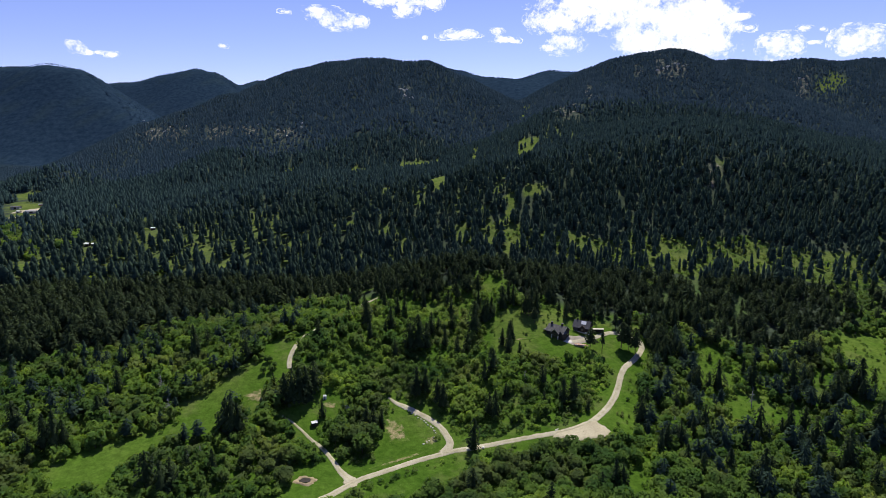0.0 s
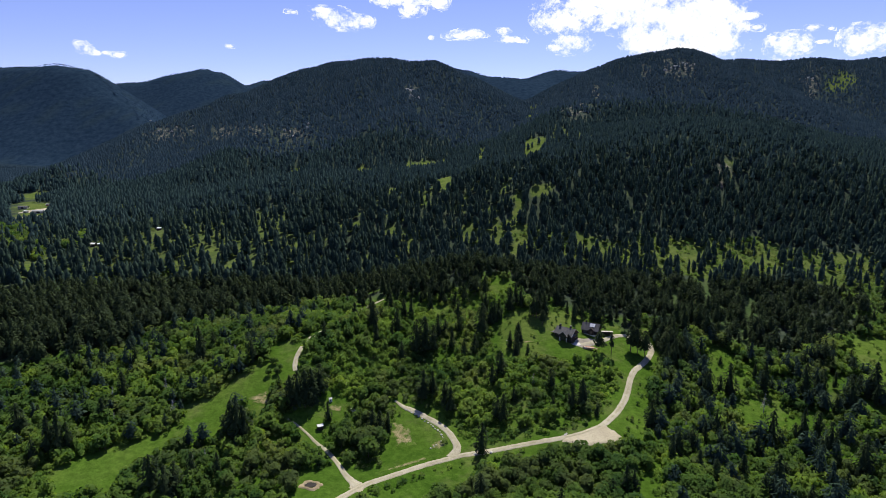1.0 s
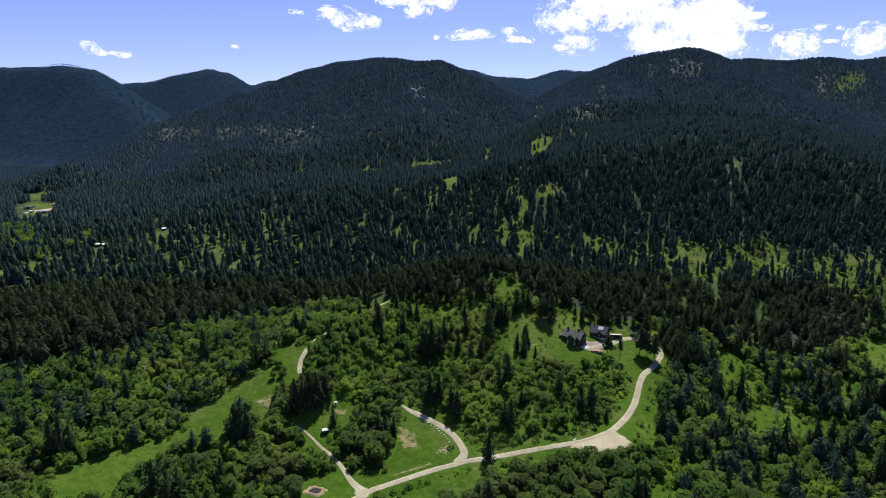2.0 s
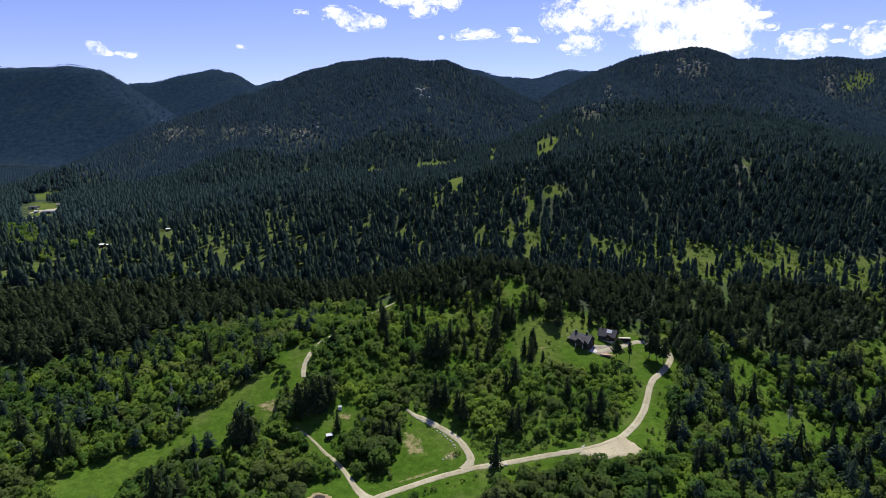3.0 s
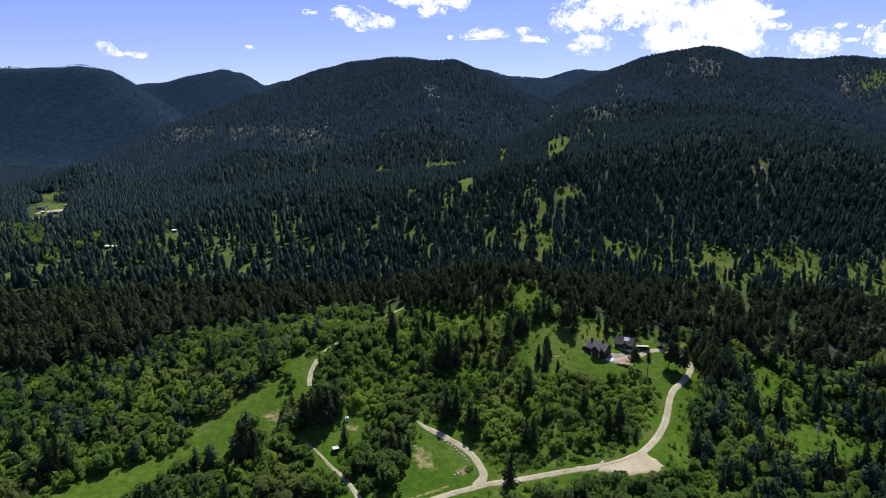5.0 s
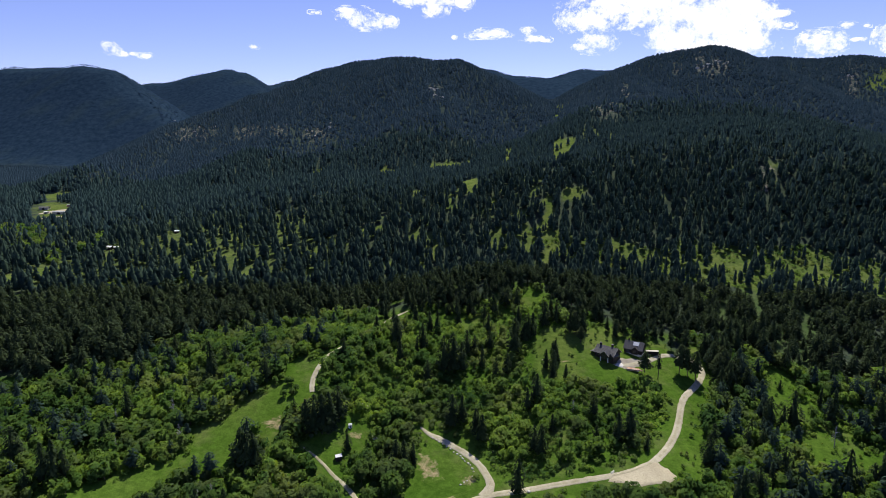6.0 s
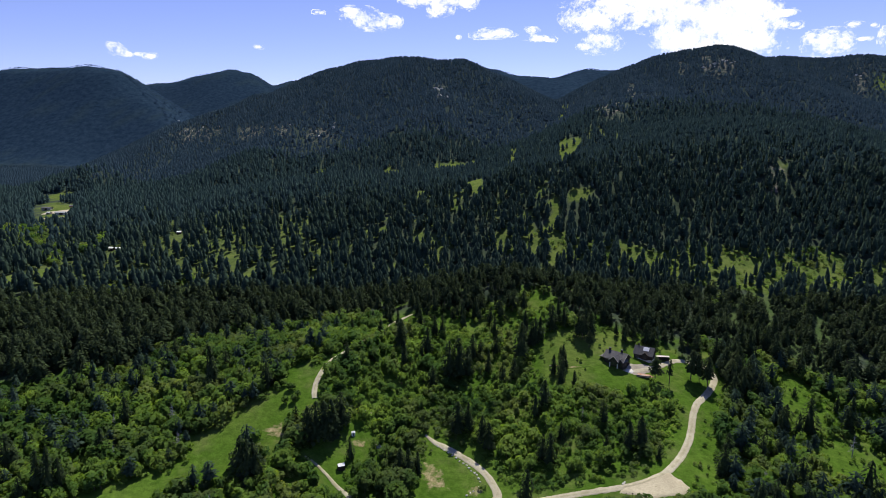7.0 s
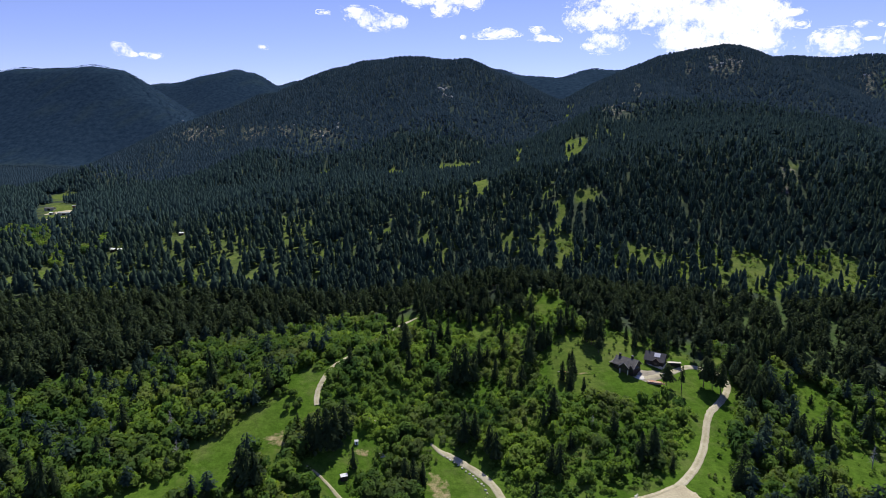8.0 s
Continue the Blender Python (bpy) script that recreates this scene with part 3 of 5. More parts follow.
FOREST_EDGE = [(-228, 290), (-197, 290), (-186, 303), (-175, 311), (-160, 328), (-145, 350), (-121, 356), (-108, 372), (-89, 384), (-56, 366), (-38, 368), (-20, 364), (1, 360), (21, 373), (38, 380), (44, 351), (69, 339), (89, 334), (103, 294), (103, 340), (142, 323), (156, 313), (177, 306), (279, 372)]
# single conifers that stand out: x, y, height
WEST_CONIFERS = [(-152.4, 221.7, 18.4), (-156.4, 222.5, 16.8), (-150.2, 224.4, 12.9), (-175.4, 232.2, 16.2), (-173.9, 233.3, 12.8), (-88.0, 231.3, 16.5), (-85.3, 230.2, 15.9), (-82.7, 230.6, 14.3), (-85.5, 208.1, 10.5), (-147.8, 262.8, 13.2), (-75.5, 257.5, 8.7), (-68.3, 250.0, 14.9), (-65.7, 249.5, 17.3), (-62.7, 250.5, 17.6), (-59.6, 253.0, 17.2), (-57.8, 259.5, 15.2), (-51.6, 244.5, 9.1), (-103.8, 195.7, 17.8), (-97.8, 193.7, 15.1), (-96.4, 198.3, 13.5), (-122.2, 288.5, 19.3), (-94.7, 280.0, 12.2), (-41.4, 323.0, 12.6), (-32.5, 240.5, 10.6)]
MIDDLE_CONIFERS = [(-28.9, 238.0, 12.0), (-25.8, 240.5, 9.8), (12.1, 224.5, 14.0), (22.2, 243.5, 13.2), (19.7, 246.5, 10.9), (35.7, 305.0, 11.3), (32.7, 292.0, 7.9), (38.4, 291.0, 7.8), (52.4, 249.7, 12.3), (57.0, 251.0, 13.7), (44.2, 251.5, 6.0), (62.0, 245.3, 5.7)]
KNOLL_CONIFERS = [(-40.9, 318.5, 14.1), (-34.1, 347.5, 11.5), (-27.6, 313.0, 14.8), (-16.5, 298.5, 18.2), (-12.4, 298.5, 19.9), (-8.3, 299.5, 15.0), (-21.8, 332.0, 13.9), (-11.3, 350.0, 11.7), (-4.7, 360.0, 12.0), (20.7, 361.0, 12.0), (16.2, 312.0, 19.1), (22.1, 323.5, 12.5), (7.1, 294.5, 9.8), (12.2, 298.5, 9.9), (26.8, 327.0, 12.7), (5.2, 317.5, 10.5), (30.4, 300.0, 10.0), (33.3, 297.0, 11.0), (-11.6, 262.5, 14.5), (-8.0, 263.0, 13.5), (0.2, 253.0, 12.0), (-2.4, 256.0, 12.8), (23.4, 275.0, 13.7), (19.3, 270.5, 10.5), (3.0, 351.5, 9.8), (8.9, 353.0, 10.7), (13.1, 365.5, 10.1), (33.9, 337.5, 13.1), (0.8, 302.5, 11.7), (-6.1, 314.5, 12.3), (-41.8, 377.0, 12.5), (-51.8, 359.5, 8.0)]
EAST_CONIFERS = [(60.7, 196.8, 12.4), (63.7, 197.5, 10.3), (87.0, 219.4, 12.9), (82.9, 215.1, 13.2), (92.7, 221.4, 13.6), (106.7, 208.8, 11.9), (131.3, 275.3, 15.9), (119.7, 273.5, 12.5), (89.8, 252.0, 10.2), (82.7, 239.6, 13.0), (108.9, 237.2, 14.0), (131.0, 236.1, 15.9), (165.5, 273.3, 18.2), (148.7, 277.7, 16.4), (180.8, 263.4, 18.3), (198.1, 273.9, 19.2), (149.9, 228.2, 16.0), (155.9, 216.1, 17.2), (117.2, 204.3, 15.6), (180.3, 236.0, 18.8), (138.0, 301.4, 5.1), (90.9, 209.1, 11.3), (145.4, 238.7, 16.3)]
MEADOW_BUSHES = [(-87.3, 280.2, 3.6), (-84.0, 277.0, 3.6), (-80.0, 269.9, 3.5), (-83.4, 268.9, 3.5), (-79.2, 273.0, 2.9), (-82.5, 277.5, 3.0), (-90.0, 279.0, 3.0)]
DRIVE_PINES = [(92.3, 302.8, 14.9), (95.8, 301.7, 13.6), (98.6, 299.4, 14.3), (75.3, 299.0, 11.4), (109.5, 301.5, 14.3), (113.0, 307.0, 15.0), (114.5, 299.0, 13.0), (49.7, 321.0, 8.9), (47.6, 328.0, 12.8), (69.7, 332.0, 8.5), (72.9, 331.0, 8.2)]


edge = np.array(FOREST_EDGE, float)


def forest_side(x, y):
    """Metres by which a place lies inside the conifer forest."""
    return y - np.interp(x, edge[:, 0], edge[:, 1])


gx, gy = graded(-260, 300, 4.0, -4600, 4600), graded(170, 470, 4.0, -4600, 4600)
X, Y = np.meshgrid(gx, gy)
Z = ground_height(X, Y)
nx = len(gx)
first = (np.arange(len(gy) - 1)[:, None] * nx + np.arange(nx - 1)).ravel()
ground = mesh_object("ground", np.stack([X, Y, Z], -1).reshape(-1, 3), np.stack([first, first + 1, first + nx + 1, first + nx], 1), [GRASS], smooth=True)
tagged(ground, "rolling green meadow and forest floor rising to mountains", "ground", kind="structure")
def patchy(x, y, size, seed):
    """Smooth chance field between 0 and 1."""
    return np.array([noise.noise((a / size, b / size, seed)) for a, b in zip(np.ravel(x), np.ravel(y))]).reshape(np.shape(x)) * 0.5 + 0.5


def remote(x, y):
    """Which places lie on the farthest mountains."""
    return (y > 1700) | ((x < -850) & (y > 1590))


def scree_at(x, y):
    """How stony the slope is, from 0 to 1."""
    best = np.zeros(np.shape(x))
    for cx, cy, rx, ry, slant in SCREE:
        best = np.maximum(best, np.clip(1.6 - 1.2 * (((x - cx - slant * (y - cy)) / rx) ** 2 + ((y - cy) / ry) ** 2), 0, 1))
    return best


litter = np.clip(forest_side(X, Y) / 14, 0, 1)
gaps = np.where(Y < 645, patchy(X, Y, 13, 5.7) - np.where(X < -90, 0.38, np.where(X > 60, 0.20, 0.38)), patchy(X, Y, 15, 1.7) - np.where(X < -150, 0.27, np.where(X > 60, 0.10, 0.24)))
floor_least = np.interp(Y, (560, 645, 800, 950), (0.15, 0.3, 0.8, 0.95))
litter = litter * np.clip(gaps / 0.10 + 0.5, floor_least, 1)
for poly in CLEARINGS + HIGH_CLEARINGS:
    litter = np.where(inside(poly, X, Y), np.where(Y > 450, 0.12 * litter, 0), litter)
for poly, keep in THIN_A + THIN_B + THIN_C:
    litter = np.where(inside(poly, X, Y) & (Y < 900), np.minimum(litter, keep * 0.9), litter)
# the painted haze on the ground grows with y, full on the farthest mountains
for name, field in (("distance_haze", np.where(remote(X, Y), 1.0, 0.4 * np.clip((Y - 800) / 500, 0, 1))), ("forest_floor", litter), ("scree", scree_at(X, Y)), ("upland", np.maximum(0.8 * np.clip((Y - 400) / 60, 0, 1), 0.6 * (inside(SLOPE_MEADOW, X, Y) | inside(HOUSE_LAWN, X, Y) & (Y > 313 + 0.12 * X))))):
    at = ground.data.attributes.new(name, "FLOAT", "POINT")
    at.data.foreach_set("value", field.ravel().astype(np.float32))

# ---- roads ----
def ribbon(name, points, width, mat, label, category, lift=0.12, fade=0.0, flare=0.0):
    """A road laid on the ground, a little crowned, with two wheel tracks and uneven edges."""
    c = smooth_line(points, 1.5)
    d = np.gradient(c, axis=0)
    d /= np.linalg.norm(d, axis=1)[:, None]
    side = np.stack([d[:, 1], -d[:, 0]], 1)
    rng = np.random.default_rng(len(points))
    left = 1.5 * np.arange(len(c))[::-1]
    grown = np.clip(1 - left / fade, 0, 1) if fade else np.zeros(len(c))
    rows, wear = [], []
    for u in (-1.0, -0.8, -0.5, -0.2, 0.0, 0.2, 0.5, 0.8, 1.0):
        w = width / 2 * (1 - 0.6 * grown + flare * np.exp(-np.arange(len(c)) * 1.5 / 4)) * (1 + (rng.normal(0, 0.07, len(c)) if abs(u) > 0.7 else np.zeros(len(c))))
        p = c + side * (u * w)[:, None]
        crown = 0.10 * (1 - u * u) - (0.06 if abs(u) == 0.5 else 0)
        rows.append(np.column_stack([p, ground_height(p[:, 0], p[:, 1]) + (lift + crown if abs(u) < 1 else -0.1)]))
        wear.append(np.maximum({0.0: 0.75, 0.2: 0.55, 0.5: 0.0, 0.8: 0.3, 1.0: 1.0}[abs(u)], 1.3 * grown))
    v = np.stack(rows, 1)
    n, m = v.shape[:2]
    f = (np.arange(n - 1)[:, None] * m + np.arange(m - 1)).ravel()
    ob = mesh_object(name, v.reshape(-1, 3), np.stack([f, f + 1, f + m + 1, f + m], 1), [mat], smooth=True)
    at = ob.data.attributes.new("unworn", "FLOAT", "POINT")
    at.data.foreach_set("value", np.stack(wear, 1).ravel().astype(np.float32))
    return tagged(ob, label, category, kind="structure")


def patch(name, x, y, rx, ry, turn, mat, label, category, seed=1, lift=0.10, kind="structure"):
    """A spot of bare ground with a ragged outline."""
    rng = np.random.default_rng(seed)
    n, rings = 40, 4
    a = np.arange(n) * 2 * math.pi / n
    edge = 1 + 0.16 * np.sin(2 * a + rng.uniform(0, 6)) + 0.12 * np.sin(5 * a + rng.uniform(0, 6)) + rng.normal(0, 0.07, n)
    verts = [(x, y, float(ground_height(x, y)) + lift)]
    for k in range(1, rings + 1):
        u, w = np.cos(a) * edge * rx * k / rings, np.sin(a) * edge * ry * k / rings
        px, py = x + u * math.cos(turn) - w * math.sin(turn), y + u * math.sin(turn) + w * math.cos(turn)
        z = ground_height(px, py) + (lift if k < rings else -0.15)
        verts += list(zip(px, py, z))
    tri = np.array([(0, 1 + i, 1 + (i + 1) % n) for i in range(n)])
    quads = np.array([(1 + (k - 1) * n + i, 1 + k * n + i, 1 + k * n + (i + 1) % n, 1 + (k - 1) * n + (i + 1) % n) for k in range(1, rings) for i in range(n)])
    halves = np.vstack([tri, quads[:, [0, 1, 2]], quads[:, [0, 2, 3]]])
    ob = mesh_object(name, verts, halves, [mat], smooth=True)
    at = ob.data.attributes.new("unworn", "FLOAT", "POINT")
    at.data.foreach_set("value", np.repeat((0.0, 0.05, 0.15, 0.35, 0.75), (1, n, n, n, n)).astype(np.float32))
    return tagged(ob, label, category, kind=kind)


ribbon("gravel_road", MAIN_ROAD, 3.1, ROAD, "pale gravel road curving through green meadows", "road")
ribbon("driveway", DRIVEWAY, 3.1, ROAD, "pale gravel driveway leading to the log house", "driveway", 0.16)
ribbon("west_lane", WEST_LANE, 2.0, ROAD, "narrow dirt lane branching off the gravel road", "lane", 0.14, 24.0, 1.6)
ribbon("curved_lane", CURVED_LANE, 2.9, ROAD, "curved gravel lane edged by a row of boulders", "lane", 0.14, 7.0, 1.1)
ribbon("far_lane", FAR_LANE, 2.5, ROAD, "pale dirt lane bending between bushes and meadow", "lane", 0.14, 7.0)
turnout = np.array(TURNOUT + TURNOUT[:1], float)
rim = smooth_line(turnout, 1.2)[:-1]
rim = rim + np.random.default_rng(3).normal(0, 0.28, rim.shape)
mid = rim.mean(0)
rings = [mid + (rim - mid) * k for k in (0.02, 0.35, 0.7, 0.96, 1.03)]
tv = np.vstack([np.column_stack([r, ground_height(r[:, 0], r[:, 1]) + (0.2 if k < 4 else -0.1)]) for k, r in enumerate(rings)])
n = len(rim)
tf = [(k * n + i, (k + 1) * n + i, (k + 1) * n + (i + 1) % n, k * n + (i + 1) % n) for k in range(4) for i in range(n)]
tagged(mesh_object("road_turnout", tv, tf, [GRAVEL], smooth=True), "wide gravel turnout beside the road", "turnout", kind="structure")
patch("road_mouth", -33.8, 205.3, 4.0, 2.8, 0.7, GRAVEL, "gravel junction where the lane meets the road", "road", 4, 0.15)
patch("parking_court", 69.8, 306.6, 9.0, 4.0, 0.30, COURT, "gravel parking court in front of the house", "driveway", 5, 0.18)
patch("dirt_patch", -82.0, 253.8, 7.1, 5.8, 0.5, WORN, "patch of bare tan earth on the meadow", "dirt patch", 6)
patch("dirt_patch", -20.4, 239.5, 7.1, 10.1, 0.2, WORN, "worn patch of dry earth on the lawn", "dirt patch", 7)
patch("dirt_patch", -49.9, 252.5, 4.3, 3.2, 0.2, WORN, "bare dirt spot beside the trees", "dirt patch", 8)
patch("dirt_patch", -61.0, 251.5, 3.2, 1.6, 0.4, WORN, "worn dirt strip on the mown lawn", "dirt patch", 9)
patch("dirt_patch", 41.1, 305.5, 8.8, 1.2, 0.1, WORN, "long bare scar on the slope beside the house", "dirt patch", 10)
patch("dirt_patch", -5.0, 232.5, 3.5, 4.3, 0.1, WORN, "dry worn spot beside the boulder row", "dirt patch", 11)
patch("dirt_patch", -16.0, 220.9, 13.5, 1.5, 0.5, WORN, "dry verge of bare earth along the road", "dirt patch", 12)

# ---- vegetation ----
def stick(a, b, r0, r1, sides=4):
    """A tapered limb from a to b."""
    a, b = np.array(a, float), np.array(b, float)
    w = (b - a) / np.linalg.norm(b - a)
    u = np.cross(w, (0.3, 0.9, 0.1))
    u /= np.linalg.norm(u)
    v = np.cross(w, u)
    t = np.arange(sides) * 2 * math.pi / sides
    ring = np.cos(t)[:, None] * u + np.sin(t)[:, None] * v
    verts = np.vstack([a + ring * r0, b + ring * r1])
    f = []
    for i in range(sides):
        j = (i + 1) % sides
        f += [(i, j, sides + j), (i, sides + j, sides + i)]
    return verts, np.array(f)


def joined(pieces):
    vs, fs, n = [], [], 0
    for v, f in pieces:
        vs.append(v)
        fs.append(np.asarray(f) + n)
        n += len(v)
    return np.vstack(vs), np.vstack(fs)


def bearing(v, f, normals):
    """Turns every face to the side to which its foliage faces."""
    normals = normals / np.linalg.norm(normals, axis=1)[:, None]
    g = np.cross(v[f[:, 1]] - v[f[:, 0]], v[f[:, 2]] - v[f[:, 0]])
    back = (g * normals[f].mean(1)).sum(1) < 0
    f[back] = f[back][:, ::-1]
    return v, f, normals


def cone_fir(seed, skirts, sides, slim, bare=0.06, tip=0.75, up=0.5):
    """A distant conifer one metre high, of ragged skirts of boughs one above the other."""
    rng = np.random.default_rng(seed)
    pieces, normals = [], []
    for i in range(skirts):
        u = i / skirts
        low, top = bare + (1 - bare) * u * 0.92, bare + (1 - bare) * min(1.0, (i + 1.6) / skirts)
        r = slim * ((1 - u ** 1.5) ** tip) * (0.8 if i == 0 and skirts > 2 else 1.0)
        a = np.arange(sides) * 2 * math.pi / sides + rng.uniform(0, 6)
        rr = r * rng.uniform(0.68, 1.22, sides)
        ox, oy = rng.normal(0, 0.012, 2)
        rim = np.stack([rr * np.cos(a) + ox, rr * np.sin(a) + oy, low + rng.uniform(-0.035, 0.05, sides)], 1)
        for k in range(sides):
            j = (k + 1) % sides
            m = a[k] + math.pi / sides
            pieces.append((np.array([rim[k], rim[j], (ox * 0.3, oy * 0.3, top)]), np.array([(0, 1, 2)])))
            normals.append(np.array([(math.cos(b), math.sin(b), up) for b in (m - 0.5, m + 0.5, m)]))
    v, f = joined(pieces)
    n = np.vstack(normals)
    return (np.zeros((0, 3)), np.zeros((0, 3), int)), bearing(v, f, n)


def bush_shape(seed, lobes, leaves, broad=0.45, size=0.17):
    """A leafy crown one metre high that reaches the ground: rounded lobes clothed in small clumps of leaves."""
    rng = np.random.default_rng(seed)
    bm = bmesh.new()
    bmesh.ops.create_icosphere(bm, subdivisions=1, radius=1.0)
    ball, tri = np.array([v.co[:] for v in bm.verts]), np.array([[v.index for v in f.verts] for f in bm.faces])
    bm.free()
    mid, half = np.array([0, 0, 0.5]), np.array([broad, broad, 0.48])
    cs, rs = [np.array([0.0, 0, 0.5])], [0.8 * broad]
    for i in range(lobes):
        t = 1 - 1.55 * (i + 0.5) / lobes
        a = 2.4 * i + rng.uniform(-0.5, 0.5)
        s = math.sqrt(max(0.0, 1 - t * t))
        r = rng.uniform(0.40, 0.62) * broad
        cs.append(mid + np.array([s * math.cos(a), s * math.sin(a), t]) * (half - r * 0.9) * rng.uniform(0.85, 1.15))
        rs.append(r)
    cs, rs = np.array(cs), np.array(rs)
    pieces, normals = [], []
    if leaves > 100:
        pieces.append((mid + ball * half * rng.uniform(0.45, 0.58, (len(ball), 1)), tri))
        normals.append(ball + (0, 0, 0.8))
    made = 0
    while made < leaves:
        i = rng.choice(len(cs), p=rs ** 2 / (rs ** 2).sum())
        d = rng.normal(size=3)
        d /= np.linalg.norm(d)
        p = cs[i] + d * rs[i] * rng.uniform(0.90, 1.10)
        away = np.linalg.norm(cs - p, axis=1) / rs
        if away.min() < 0.82 or p[2] < 0.02 or (d[2] < -0.5 and rng.uniform() < 0.7):
            continue
        w = d + rng.normal(0, 0.42, 3)
        w /= np.linalg.norm(w)
        u = np.cross(w, rng.normal(size=3))
        u /= np.linalg.norm(u)
        v = np.cross(w, u)
        s = size * rng.uniform(0.6, 1.3)
        pieces.append((np.array([p - u * s * 0.55 - v * s * 0.3, p + u * s * 0.5 - v * s * 0.35, p + v * s * 0.62 + u * s * rng.uniform(-0.3, 0.3)]), np.array([(0, 1, 2)])))
        n = 0.36 * d + 0.34 * (p - mid) / half + (0, 0, 1.05) + rng.normal(0, 0.10, 3)
        normals.append(np.tile(n, (3, 1)))
        made += 1
    v, f = joined(pieces)
    return stick((0, 0, -0.06), (0.01, 0, 0.45), 0.03, 0.016, 3), bearing(v, f, np.vstack(normals))


def shaggy_fir(seed, tufts, slim, bare=0.06, tip=0.8, size=0.11, sides=3, round_top=1.6):
    """A conifer one metre high: needle tufts hang in uneven layers round a straight trunk."""
    rng = np.random.default_rng(seed)
    pieces, normals = [], []
    lean = rng.uniform(0, 6.28)
    for k in range(tufts):
        u = (k + rng.uniform(0, 1)) / tufts
        h = bare + (0.97 - bare) * u ** 1.08
        env = slim * (1 - u ** round_top) ** tip * (0.75 + 0.25 * min(1, u * 7)) + 0.012
        a = 2.4 * k + rng.normal(0, 0.5)
        env *= 1 + 0.22 * math.sin(a * 1.0 + lean + 9 * u)
        r = env * rng.uniform(0.55, 1.12)
        s = size * rng.uniform(0.7, 1.3) * (1.05 - 0.55 * u)
        c, sn = math.cos(a), math.sin(a)
        out, side = np.array([c, sn, -rng.uniform(0.3, 1.1)]), np.array([-sn, c, rng.normal(0, 0.25)])
        out /= np.linalg.norm(out)
        p = np.array([r * c, r * sn, h])
        up = np.cross(out, side) * s * 0.22
        pieces.append((np.array([p - out * s * 0.75, p - side * s * 0.55 - up, p + out * s * 0.7, p + side * s * 0.55 - up]), np.array([(0, 1, 2), (0, 2, 3)])))
        normals.append(np.tile((c, sn, 0.62 + 0.4 * u + rng.normal(0, 0.12)), (4, 1)))
    pieces.append((np.array([(0.02, 0, 0.9), (-0.012, 0.018, 0.9), (-0.012, -0.018, 0.9), (0, 0, 1.0)]), np.array([(0, 1, 3), (1, 2, 3), (2, 0, 3)])))
    normals.append(np.array([(1, 0, 0.3), (-0.5, 0.8, 0.3), (-0.5, -0.8, 0.3), (0, 0, 1)]))
    # dense inner foliage
    ring = np.array([(math.cos(t), math.sin(t), 0) for t in (0.3, 1.6, 2.8, 4.1, 5.3)])
    pieces.append((np.vstack([ring * 0.62 * slim + (0, 0, bare + 0.06), [(0, 0, 0.93)]]), np.array([(k, (k + 1) % 5, 5) for k in range(5)])))
    normals.append(np.vstack([ring + (0, 0, 0.2), [(0, 0, 1)]]))
    v, f = joined(pieces)
    return stick((0, 0, -0.04), (0.005, 0, 0.9), 0.017, 0.004, sides), bearing(v, f, np.vstack(normals))


def planted(name, shapes, x, y, h, spread, mats, label, category, seed):
    """A whole stand as one object: every tree turned, scaled and leaning a little."""
    rng = np.random.default_rng(seed)
    z = ground_height(x, y)
    which = rng.integers(0, len(shapes), len(x))
    vs, fs, ns, slots, n = [], [], [], [], 0
    for k, (trunk, crown) in enumerate(shapes):
        i = np.nonzero(which == k)[0]
        if not len(i):
            continue
        v, f = joined([trunk, crown[:2]])
        nv = np.vstack([trunk[0] * (30, 30, 0) + (0.01, 0, 0.05), crown[2]])
        a = rng.uniform(0, 6.283, len(i))
        c, s = np.cos(a), np.sin(a)
        wide = h[i] * spread * rng.uniform(0.72, 1.3, len(i))
        px = (v[:, 0] * c[:, None] - v[:, 1] * s[:, None]) * wide[:, None] + x[i, None] + v[:, 2] * h[i, None] * rng.normal(0, 0.02, len(i))[:, None]
        py = (v[:, 0] * s[:, None] + v[:, 1] * c[:, None]) * wide[:, None] + y[i, None] + v[:, 2] * h[i, None] * rng.normal(0, 0.02, len(i))[:, None]
        pz = v[:, 2] * h[i, None] + z[i, None]
        vs.append(np.stack([px, py, pz], -1).reshape(-1, 3))
        ns.append(np.stack([nv[:, 0] * c[:, None] - nv[:, 1] * s[:, None], nv[:, 0] * s[:, None] + nv[:, 1] * c[:, None], np.broadcast_to(nv[:, 2], px.shape)], -1).reshape(-1, 3))
        fs.append((f[None] + (np.arange(len(i)) * len(v))[:, None, None]).reshape(-1, 3) + n)
        slots.append(np.tile(np.r_[np.zeros(len(trunk[1])), np.ones(len(crown[1]))], len(i)))
        n += len(i) * len(v)
    ob = mesh_object(name, np.vstack(vs), np.vstack(fs), mats, np.concatenate(slots), normals=np.vstack(ns))
    return tagged(ob, label, category, kind="stuff")


def tree_thing(name, shape, mats, label, category, group):
    """A single tree, one metre high at the origin, with trunk and crown."""
    base = tagged(new(name), label, category, group)
    mesh_object("trunk", *shape[0], [mats[0]], parent=base)
    mesh_object("crown", shape[1][0], shape[1][1], [mats[1]], parent=base, normals=shape[1][2])
    return base


